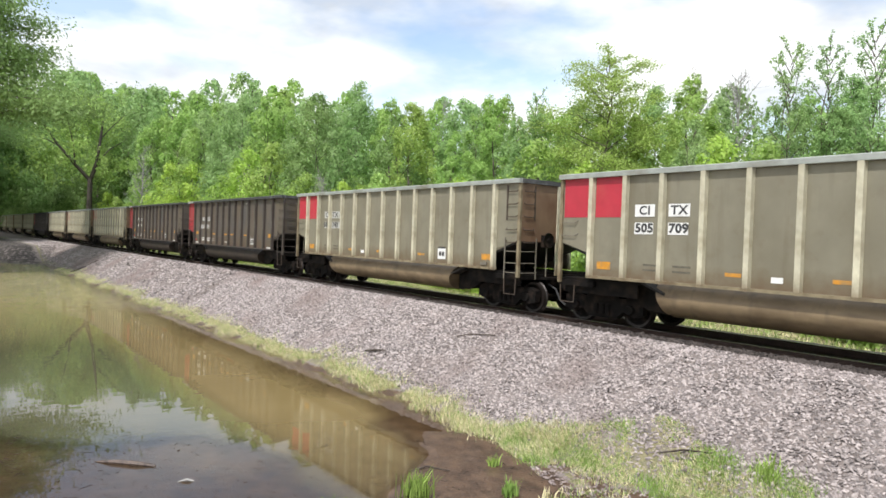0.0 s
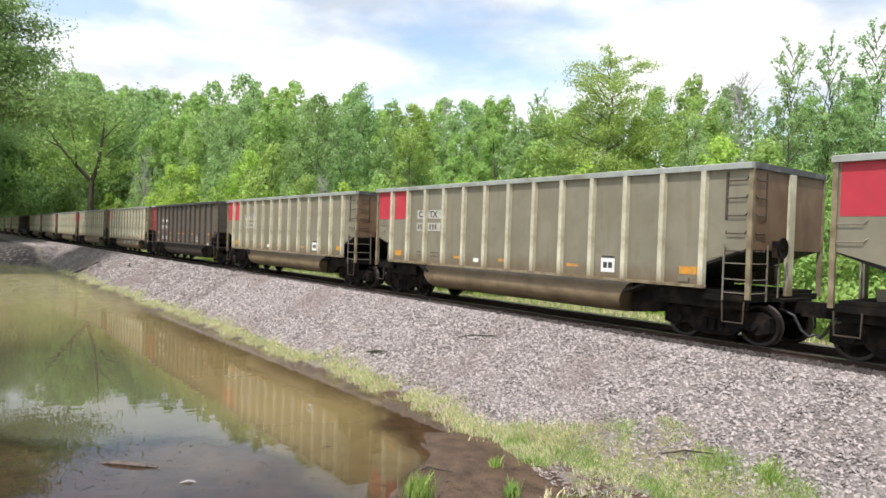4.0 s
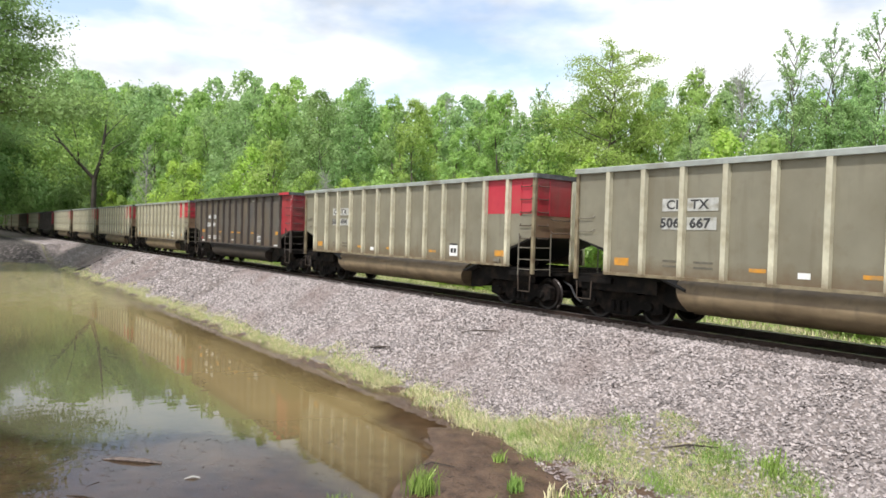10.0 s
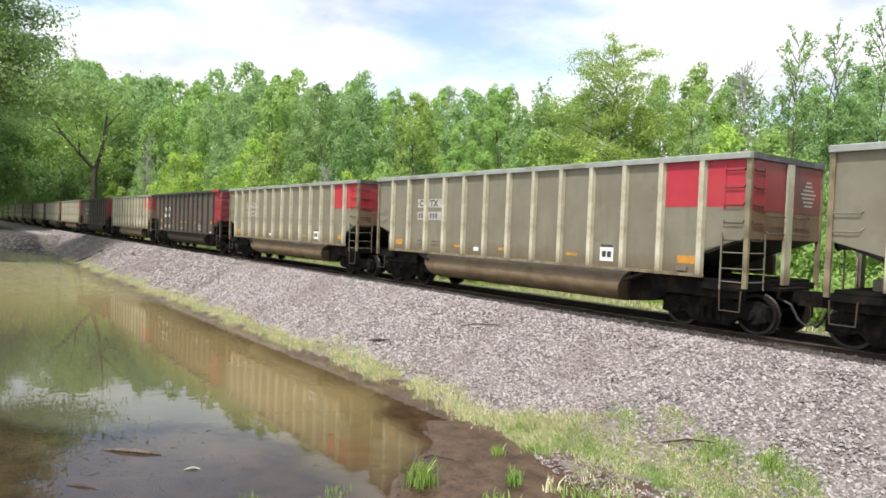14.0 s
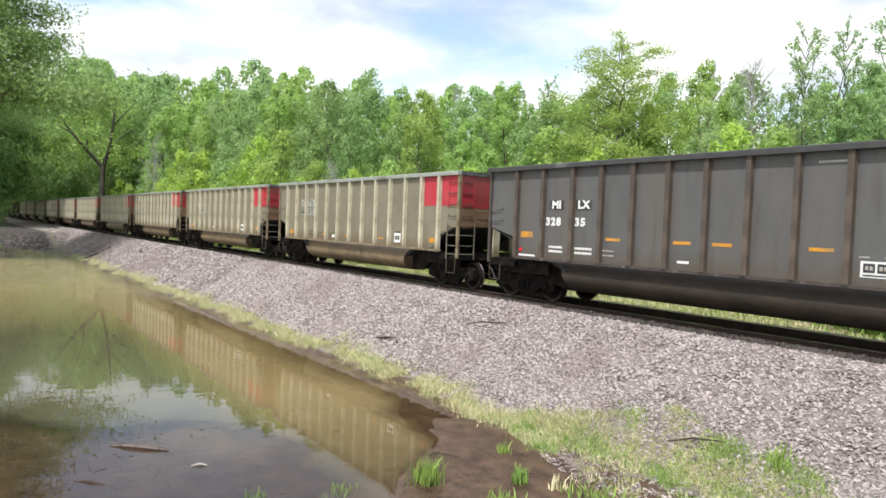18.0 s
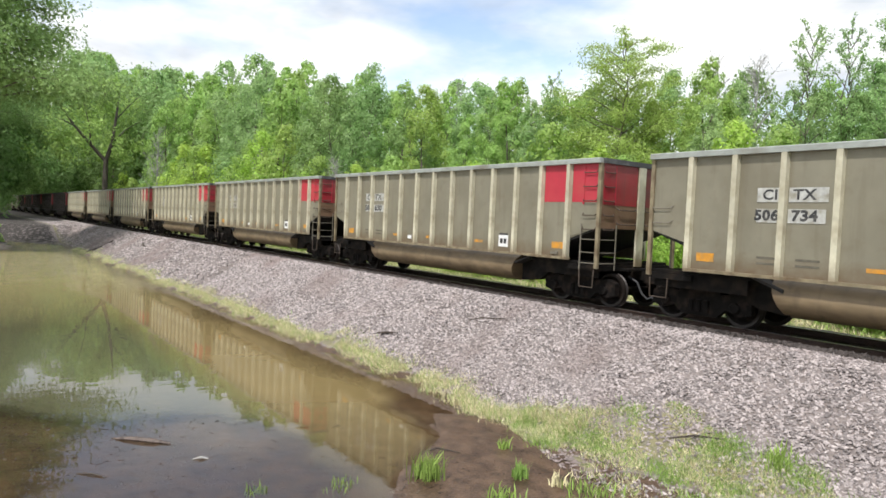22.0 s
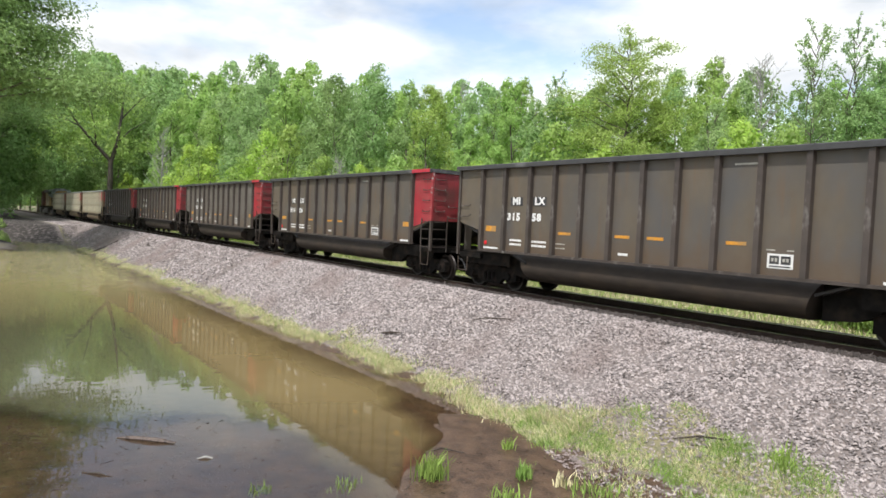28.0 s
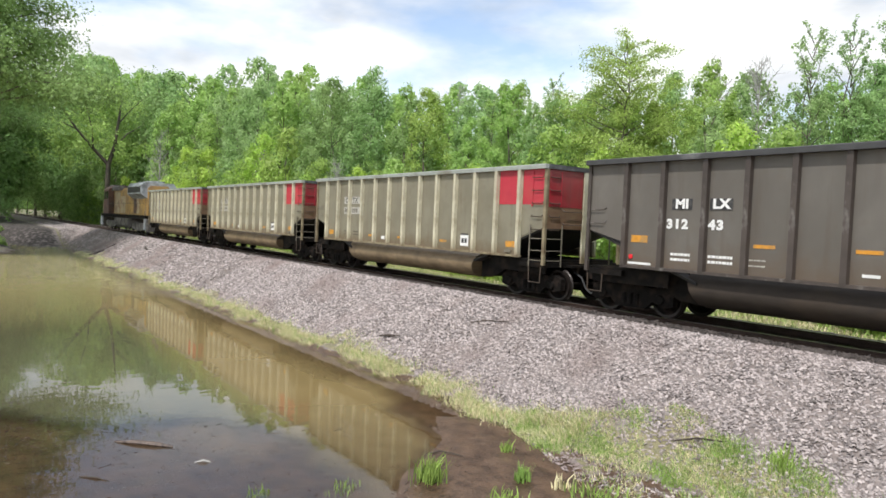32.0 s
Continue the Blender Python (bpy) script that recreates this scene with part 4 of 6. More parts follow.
            mark("white_stripe", 1.31, 1.98, 1.32, 1.375, M["white"])
            mark("white_stripe", LB - 1.98, LB - 1.28, 1.30, 1.36, M["white"])
            frame_part = part("code_plate", Shape().box(*sorted((sg * (-HALF + LB - 4.13), sg * (-HALF + LB - 3.60))), face - 0.004, face + 0.004, 1.44, 1.74), M["white"], car, "white square with dark boxes")
            for q in (0.05, 0.285):
                part("dark_box", Shape().box(*sorted((sg * (-HALF + LB - 4.13 + q), sg * (-HALF + LB - 4.13 + q + 0.195))), face + s * 0.006 - 0.003, face + s * 0.006 + 0.003, 1.53, 1.70), M["ink"], frame_part)
                for k in (0.035, 0.11):
                    mark("plate_mark", LB - 4.13 + q + k, LB - 4.13 + q + k + 0.05, 1.58, 1.65, M["worn"])
            mark("plate_line", LB - 4.08, LB - 3.65, 1.47, 1.495, M["ink"])
            mark("plate_caption", LB - 4.16, LB - 3.98, 1.80, 1.825, M["worn"])
            mark("plate_caption", LB - 3.74, LB - 3.60, 1.80, 1.825, M["worn"])
            for d, w in ((2.52, 0.5), (3.47, 0.58), (4.33, 0.44)):
                for z in (1.60, 1.48):
                    line, at, i = Shape(), d, 0
                    while at < d + w:
                        n = min(d + w - at, 0.045 + 0.05 * ((i * 7 + int(d * 10)) % 3) / 2)
                        line.box(*sorted((sg * (-HALF + at), sg * (-HALF + at + n))), face - 0.004, face + 0.004, z, z + (0.06 if d < 4 else 0.03))
                        at, i = at + n + 0.018, i + 1
                    tagged(part("stencil_line", line, M["white" if d < 4 else "worn"], car), kind="stuff")
            mark("weight_label", 6.6, 6.9, 1.44, 1.50, M["white"])
            mark("weight_label", 9.6, 10.2, 3.58, 3.62, M["worn"])
            for d in (1.40, LB - 1.36):
                part("reflector", Shape().lathe([(0.0, s * 0.03), (0.06, s * 0.02), (0.06, 0.0)], 10, sg * (-HALF + d), face, 1.5), M["lamp_red"], car)
    if tan and red > 0:
        for s in (-1, 1):
            # the end's shade is put into these darker reds, along with soot
            part("red_end_panel", Shape().box(HALF + 0.03, HALF + 0.036, min(s * 0.16, s * 1.53), max(s * 0.16, s * 1.53), 2.72, 3.785), M["red_soot" if s > 0 else "red_dull"], car, "red painted end panel, darker red for the shaded end, with soot")
    # the block of small print on the end
    if red > 0:
        for i in range(7):
            w = (0.12, 0.16, 0.26, 0.36, 0.30, 0.24, 0.2)[i]
            part("print_line", Shape().box(HALF + 0.036, HALF + 0.042, 0.95 - w, 0.95 + w, 3.42 - i * 0.09, 3.46 - i * 0.09), M["worn"], car)
    return car


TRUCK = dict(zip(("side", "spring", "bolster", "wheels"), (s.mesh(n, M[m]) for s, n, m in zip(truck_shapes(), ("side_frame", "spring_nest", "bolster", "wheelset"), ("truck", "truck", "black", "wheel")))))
TRUCK["wheels"].materials.append(M["tread"])
for face in TRUCK["wheels"].polygons:
    if math.hypot(face.center.x, face.center.z) > 0.40:
        face.material_index = 1
TAN = {"kind": "tan", "panel": M["panel"], "rib": M["rib"], "corner": M["corner"], "grab": M["grab"], "end": M["end"], "chord": M["chord"], "sill": M["corner"], "tub": M["tub"]}
DARK = {"kind": "dark", "grab": M["dark_rib"], "panel": M["dark"], "rib": M["dark_rib"], "corner": M["dark_rib"], "end": M["dark"], "chord": M["dark_chord"], "sill": M["dark_rib"], "tub": M["dark_tub"]}
DUSTY = dict(DARK, panel=M["dark_dusty"], end=M["dark_dusty"])
GREY = dict(DARK, panel=M["dark_grey"], rib=M["brown_rib"], kind="dark")

# order of the train, first car to last: colour, red end, and the marks that can be read
TRAIN = [
    (-15, "tan", -1, "CI TX", "505 709"), (-14, "tan", -1, "CI TX", "506 743"), (-13, "dark", -1, "MI LX", "315 74"), (-12, "dark", -1, "MI LX", ""),
    (-11, "tan", -1, "CI TX", ""), (-10, "tan", -1, "CI TX", ""), (-9, "tan", -1, "CI TX", ""), (-8, "dark", -1, "MI LX", "311 96"),
    (-7, "tan", -1, "CI TX", "506 574"), (-6, "tan", -1, "CI TX", "505 737"), (-5, "tan", 1, "CI TX", "506 795"), (-4, "tan", 1, "CI TX", "506 667"),
    (-3, "tan", 1, "CI TX", "506 494"), (-2, "dark", 1, "MI LX", "323 43"), (-1, "tan", 1, "CI TX", ""), (0, "tan", 1, "CI TX", ""),
    (1, "tan", 1, "CI TX", ""), (2, "tan", 1, "CI TX", ""), (3, "dark", 1, "MI LX", "320 89"), (4, "tan", 1, "CI TX", "506 479"),
    (5, "grey", 1, "MI LX", "328 35"), (6, "tan", 1, "CI TX", "506 512"), (7, "tan", 1, "CI TX", "506 657"), (8, "tan", 1, "CI TX", "506 531"),
    (9, "tan", 1, "CI TX", "506 734"), (10, "tan", 1, "CI TX", "506 650"), (11, "tan", 1, "CI TX", ""), (12, "tan", 1, "CI TX", ""), (13, "tan", 1, "CI TX", ""),
    (14, "tan", 1, "CI TX", ""), (15, "tan", 1, "CI TX", ""), (16, "dark", 1, "MI LX", "315 58"), (17, "dark", 1, "MI LX", "314 26"), (18, "dusty", 1, "MI LX", "322 15"),
    (19, "dark", 1, "MI LX", "324 68"), (20, "dusty", 1, "MI LX", "312 43"), (21, "tan", 1, "CI TX", ""), (22, "tan", 1, "CI TX", ""), (23, "tan", 1, "CI TX", ""),
]
LABELS = {
    ("tan", -1): "tan aluminium coal car, red panels at its trailing end", ("tan", 1): "tan aluminium coal car, red panels at its leading end",
    ("dark", -1): "dark brown coal car, red bay at its trailing end", ("dark", 1): "dark brown coal car with a red leading end",
    ("dusty", 1): "dusty grey-brown coal car with a red leading end",
    ("grey", 1): "dark grey coal car with a red leading end",
}


def mark_car(car, kind, marks, number):
    """Reporting marks and number on both sides of the third post; unread ones are bars."""
    face = -SIDE - 0.03
    spots = ((2.35, 2.90), (3.27, 3.82)) if number.startswith("505") else ((2.57, 3.03), (3.22, 3.97)) if kind == "tan" else ((2.50, 3.02), (3.46, 4.00))
    for i, (d0, d1) in enumerate(spots):
        x0, x1 = -HALF + d0, -HALF + d1
        x = (x0 + x1) / 2 if not (kind == "tan" and not number.startswith("505")) else -HALF + (2.84, 3.52)[i]
        if kind == "tan":
            back = M["white"] if number.startswith("505") else M["dull_white"] if number else M["worn"]
            part("name_patch", Shape().box(x0, x1, face - 0.003, face + 0.003, 2.79, 3.08), back, car)
            part("number_patch", Shape().box(x0, x1 - 0.03, face - 0.003, face + 0.003, 2.37, 2.65), back, car)
            ink = M["ink"]
        else:
            part("name_patch", Shape().box(x0, x1, face - 0.003, face + 0.003, 2.66, 2.91), M["ink"], car)
            ink = M["white"]
        z1, z2 = (2.93, 2.51) if kind == "tan" else (2.785, 2.32)
        lettering("lettering", marks.split()[i], 0.29, ink, car, (x, face - 0.006, z1), 1.12, bold=0.007 if kind == "tan" else 0.014)
        if number:
            lettering("lettering", number.split()[i], 0.29, ink, car, (x - (0.1 if kind != "tan" else 0.0 if number.startswith("505") else (0.06, -0.02)[i]), face - 0.006, z2), 1.12, bold=0.012 if kind == "tan" else 0.016, space=1.05 if kind == "tan" else 1.22)
        else:
            for j in range(3):
                part("worn_figure", Shape().box(x - 0.2 + j * 0.15, x - 0.11 + j * 0.15, face - 0.009, face - 0.004, z2 - 0.085, z2 + 0.085), M["stencil"] if kind == "tan" else M["white"], car)


def scrawl(car, strokes, mat, label, face=-SIDE - 0.03):
    """Sprayed lines on the near side: points as metres from the left end and height."""
    for pts in strokes:
        line = Shape()
        line.tube([(-HALF + d, face, z) for d, z in pts], 0.009, 5)
        part("graffiti_stroke", line, mat, car, label)


def white_smear(car, d0, d1, z0, z1, ragged):
    """Whitewash over old graffiti, with a torn upper edge, on the near side."""
    r = random.Random(int(d0 * 100))
    n = 9
    top = [(-HALF + d1 - (d1 - d0) * i / n, z1 - ragged * r.random() * (0.4 + abs(i / n - 0.5) * 1.2)) for i in range(n + 1)]
    low = [(-HALF + d0 + (d1 - d0) * i / 4, z0 + 0.05 * r.random()) for i in range(5)]
    part("white_smear", Shape().slab(low + top, -SIDE - 0.026, -SIDE - 0.022), M["dull_white"], car, "white paint daubed over old graffiti")


def build_train():
    protos = {}
    cars = {}
    for k, kind, red, marks, number in TRAIN:
        key = (kind, red)
        if key not in protos:
            protos[key] = coal_car({"tan": TAN, "dark": DARK, "grey": GREY, "dusty": DUSTY}[kind], red)
            car = protos[key]
            fresh = copy_thing(car, pose(0, 0, 0))
        else:
            fresh = copy_thing(protos[key], pose(0, 0, 0))
        tagged(fresh, LABELS[key], "coal car", "cars of the coal train")
        mark_car(fresh, kind, marks, number)
        cars[k] = fresh
    scrawl(cars[8], [[(1.45, 1.95), (1.62, 1.98), (1.75, 2.25), (1.82, 2.32), (1.74, 2.34), (1.68, 2.15), (1.6, 1.96), (1.8, 1.92), (2.0, 1.9)]], M["white"], "white sprayed initial")
    scrawl(cars[18], [[(5.05, 2.08), (5.5, 1.45), (5.95, 2.08)], [(5.35, 2.1), (5.68, 2.1)], [(5.52, 2.1), (5.52, 1.8)], [(5.42, 1.72), (5.52, 1.78), (5.62, 1.7), (5.52, 1.62), (5.42, 1.72)]], M["worn"], "white chalked sign")
    scrawl(cars[6], [[(5.3, 0.98), (5.5, 0.90), (5.7, 0.99)], [(6.9, 1.0), (6.9, 0.84), (7.15, 0.86), (7.2, 0.98), (6.95, 1.0)], [(7.5, 0.97), (7.5, 0.84), (7.75, 0.85), (7.8, 0.97), (7.5, 0.97)], [(8.05, 0.98), (8.1, 0.84), (8.35, 0.86), (8.3, 0.97), (8.1, 0.96)]], M["scrawl"], "dark sprayed scribble on the tub", -1.545)
    scrawl(cars[6], [[(3.5, 1.7), (3.55, 1.42), (3.75, 1.5), (3.9, 1.44), (4.05, 1.62)], [(4.35, 1.4), (4.4, 1.62), (4.75, 1.6), (4.7, 1.42), (5.1, 1.44), (5.2, 1.62)], [(5.5, 1.4), (5.6, 1.6), (6.0, 1.58), (5.95, 1.4), (6.4, 1.42)]], M["scrawl"], "dark sprayed scribble")
    for d0, d1, z0, z1, ragged in ((2.32, 2.92, 1.66, 2.18, 0.3), (3.28, 3.86, 1.74, 2.22, 0.3), (4.41, 5.1, 1.46, 2.04, 0.42), (5.5, 5.99, 1.58, 1.96, 0.3), (6.42, 7.08, 1.60, 2.21, 0.35), (8.36, 9.07, 1.56, 1.90, 0.05), (9.39, 10.03, 1.66, 1.95, 0.04), (11.31, 12.2, 1.43, 1.63, 0.1)):
        white_smear(cars[-7], d0, d1, z0, z1, ragged)
    for d0, d1, z0, z1 in ((5.0, 5.38, 0.96, 1.09), (5.96, 6.63, 0.84, 1.08), (7.4, 8.39, 0.93, 1.09), (8.92, 9.4, 0.98, 1.09), (9.7, 9.93, 0.97, 1.09), (10.48, 11.22, 0.84, 1.09)):
        at = [(-1.46 - 0.09 * min(1, (1.1 - z) / 0.16), z) for z in (z1, (z0 + z1) / 2, z0)]
        part("white_smear", Shape().prism(at + [(y + 0.012, z) for y, z in reversed(at)], -HALF + d0, -HALF + d1), M["dull_white"], cars[-7], "white paint rubbed over the tub")
    for proto in protos.values():
        for o in list(proto.children_recursive) + [proto]:
            bpy.data.objects.remove(o)
    return cars


def locomotive():
    """The yellow locomotive that pushes the train, about its middle; its cab is at the -x end."""
    eng = new("locomotive")
    body = Shape().prism([(-0.95, 1.75), (-0.95, 4.2), (-0.75, 4.45), (0.75, 4.45), (0.95, 4.2), (0.95, 1.75)], -6.2, 9.2)
    part("hood", body, M["loco_yellow"], eng)
    part("frame_deck", Shape().box(-10.7, 10.7, -1.5, 1.5, 1.45, 1.75), M["black"], eng)
    part("radiator", Shape().prism([(-1.5, 3.7), (-1.5, 4.45), (-1.25, 4.75), (1.25, 4.75), (1.5, 4.45), (1.5, 3.7), (0.95, 3.3), (-0.95, 3.3)], 3.2, 9.0), M["loco_grey"], eng)
    part("radiator_grille", Shape().box(3.5, 8.7, -1.515, 1.515, 3.85, 4.35), M["ink"], eng)
    cab = part("cab", Shape().prism([(-1.5, 1.75), (-1.5, 4.35), (-1.0, 4.75), (1.0, 4.75), (1.5, 4.35), (1.5, 1.75)], -9.0, -6.2), M["loco_brown"], eng)
    for s in (-1, 1):
        for x in (-8.7, -7.5):
            part("cab_window", Shape().box(x, x + 0.9, s * 1.505 - 0.01, s * 1.505 + 0.01, 3.35, 4.15), M["glass"], cab)
        part("windscreen", Shape().box(-9.015, -8.995, min(s * 0.2, s * 1.3), max(s * 0.2, s * 1.3), 3.4, 4.2), M["glass"], cab)
        part("handrail", Shape().tube([(10.4, s * 1.45, 1.75), (10.4, s * 1.45, 2.75), (9.5, s * 1.45, 2.85), (-6.0, s * 1.45, 2.85)], 0.02, 5), M["loco_dirt"], eng)
        part("side_plate", Shape().box(-5.9, -3.0, s * 0.95 - 0.012, s * 0.95 + 0.012, 1.85, 4.1), M["loco_cream"], eng)
        for i in range(7):
            part("hood_door", Shape().box(-2.7 + i * 1.25, -1.55 + i * 1.25, s * 0.96 - 0.012, s * 0.96 + 0.012, 1.9, 3.6), M[("loco_cream", "loco_cream", "loco_yellow", "loco_yellow", "loco_yellow", "loco_brown", "loco_cream")[i]], eng)
    part("roof_cap", Shape().prism([(-1.05, 4.75), (-0.95, 4.86), (0.95, 4.86), (1.05, 4.75)], -8.9, -6.3), M["loco_dirt"], cab)
    part("nose", Shape().prism([(-1.3, 1.75), (-1.3, 3.0), (-1.0, 3.3), (1.0, 3.3), (1.3, 3.0), (1.3, 1.75)], -10.5, -9.0), M["loco_brown"], eng)
    part("exhaust_stack", Shape().prism([(-0.5, 4.45), (-0.42, 4.8), (0.42, 4.8), (0.5, 4.45)], 0.6, 1.6), M["ink"], eng)
    part("brake_grid_box", Shape().prism([(-1.3, 4.2), (-1.3, 4.55), (-1.1, 4.68), (1.1, 4.68), (1.3, 4.55), (1.3, 4.2)], -5.8, -2.2), M["loco_dirt"], eng)
    for x in (4.4, 6.2, 7.9):
        part("radiator_fan", Shape().tube([(x, 0, 4.74), (x, 0, 4.92)], 0.75, 14), M["loco_grey"], eng)
    part("fuel_tank", Shape().prism([(-1.45, 1.4), (-1.45, 0.7), (-1.1, 0.4), (1.1, 0.4), (1.45, 0.7), (1.45, 1.4)], -3.2, 3.2), M["loco_dirt"], eng)
    for x in (-6.6, 6.6):
        t = part("truck", Shape().box(-0.3, 0.3, -0.4, 0.4, 0.9, 1.45), M["black"], eng, at=pose(x, 0, 0))
        for s in (-1, 1):
            part("side_frame", Shape().slab([(-2.5, 0.5), (-2.5, 0.85), (-2.0, 1.05), (2.0, 1.05), (2.5, 0.85), (2.5, 0.5), (0.8, 0.35), (-0.8, 0.35)], s * 1.1 - 0.1, s * 1.1 + 0.1), M["loco_dirt"], t)
        for d in (-1.85, 0, 1.85):
            part("wheelset", TRUCK["wheels"], None, t, at=pose(d, 0, 0.457))
    for s in (-1, 1):
        part("coupler", Shape().box(min(s * 10.5, s * 11.2), max(s * 10.5, s * 11.2), -0.15, 0.15, 0.76, 1.0), M["truck"], eng)
        part("pilot", Shape().slab([(s * 10.6, 1.45), (s * 10.75, 1.45), (s * 10.85, 0.3), (s * 10.6, 0.3)], -1.4, 1.4), M["loco_dirt"], eng)
        part("end_step", Shape().box(min(s * 10.2, s * 10.7), max(s * 10.2, s * 10.7), -1.5, -1.3, 0.5, 1.45), M["loco_grey"], eng)
    return tagged(eng, "yellow and grey diesel locomotive at the train's tail", "locomotive")


CARS = build_train()
ENGINE = locomotive()

# ---- trees, bushes, grass, driftwood ----


def crown_points(r, spread, tall, low, lobes, leaves, tufts, slim):
    """Leaf places: rounded boughs of unequal size set round the trunk, each one a shell of leaf tufts with gaps between them."""
    mids, rads = [], []
    for i in range(lobes):
        f = min(0.97, max(0.02, (i + r.uniform(0.0, 1.0)) / lobes))
        wide = spread * math.sin(math.pi * (0.16 + 0.82 * f ** slim)) ** 0.85
        a = 2.4 * i + r.normal(0, 0.5)
        rad = spread * (0.16 + 0.34 * r.random() ** 1.6) * (1.12 - 0.62 * f)
        q = max(0.0, wide - rad * 0.6) * r.uniform(0.45, 1.0)
        mids.append((q * math.cos(a), q * math.sin(a), low + (tall - low) * f - 0.45 * rad))
        rads.append(rad)
    mids.append((r.normal(0, 0.1), r.normal(0, 0.1), tall - 0.15 * spread))
    rads.append(0.15 * spread)
    mids, rads = np.array(mids), np.array(rads)
    n = len(rads)
    axis = mids * np.array((1, 1, 0))
    axis /= np.maximum(np.linalg.norm(axis, axis=1), 0.2)[:, None]
    heads = r.normal(0, 1, (n, tufts, 3)) + axis[:, None, :] * 0.9 + np.array((0, 0, 0.45))
    heads /= np.linalg.norm(heads, axis=2)[..., None]
    reach = r.uniform(0.72, 1.3, (n, tufts))
    which = r.choice(n, leaves, p=rads ** 2 / (rads ** 2).sum())
    tuft = r.integers(0, tufts, leaves)
    way = heads[which, tuft] + r.normal(0, 0.30, (leaves, 3))
    way /= np.linalg.norm(way, axis=1)[:, None]
    far = rads[which] * reach[which, tuft] * (0.38 + 0.68 * r.random(leaves) ** 0.6)
    places = mids[which] + way * far[:, None] * np.array((1.0, 1.0, 1.05))
    return mids, places, way + axis[which] * 0.35 + np.array((0, 0, 0.25))


def leaf_mesh(name, places, out, r, size, mat, droop=0.3, loose=0.42):
    """Pointed leaves or sprays, turned roughly outwards."""
    n = len(places)
    nor = out / np.maximum(np.linalg.norm(out, axis=1), 1e-6)[:, None] + r.normal(0, loose, (n, 3))
    nor /= np.linalg.norm(nor, axis=1)[:, None]
    any_way = r.normal(0, 1, (n, 3))
    u = np.cross(nor, any_way)
    u /= np.linalg.norm(u, axis=1)[:, None]
    v = np.cross(nor, u)
    s = (size * r.uniform(0.55, 1.45, n))[:, None]
    a, b = u * s, v * s * 0.62
    verts = np.stack([places - a * 0.7 - b + nor * s * 0.1, places + a * 1.1 - np.array((0, 0, droop)) * s, places - a * 0.5 + b + nor * s * 0.1], 1).reshape(-1, 3)
    faces = (np.arange(3)[None] + 3 * np.arange(n)[:, None])
    return rng_mesh(name, verts, faces, mat)


def trunk_of(r, tree, tall, trunk):
    pts = [Vector((0, 0, -0.3))] + [Vector((r.normal(0, 0.12) * f * 2, r.normal(0, 0.12) * f * 2, tall * 0.86 * f)) for f in (0.2, 0.4, 0.6, 0.8, 1.0)]
    part("trunk", Shape().tube(pts, [trunk * q for q in (1.25, 0.95, 0.75, 0.55, 0.33, 0.1)], 7), M["bark"], tree)


def make_tree(seed, tall, spread, low, mat, lobes=24, leaves=7600, leaf=0.14, tufts=12, trunk=0.16, slim=0.8):
    """A leafy tree: trunk, boughs and a billowing crown."""
    r = np.random.default_rng(seed)
    tree = new("tree")
    mids, places, off = crown_points(r, spread, tall, low, lobes, leaves, tufts, slim)
    trunk_of(r, tree, tall, trunk)
    limbs = Shape()
    for m in mids[::3]:
        h = max(0.12 * tall, low * 0.85, m[2] - r.uniform(0.3, 0.9) - 0.5 * math.hypot(m[0], m[1]))
        base, end = Vector((0, 0, h)), Vector(m)
        mid = base.lerp(end, 0.5) + Vector((r.normal(0, 0.15), r.normal(0, 0.15), r.uniform(-0.1, 0.3)))
        limbs.tube([base, mid, end], [trunk * 0.2, trunk * 0.12, trunk * 0.04], 5, False)
    part("branchwork", limbs, M["bark"], tree)
    part("crown", leaf_mesh("crown", places, off, r, leaf, mat), None, tree)
    return tree


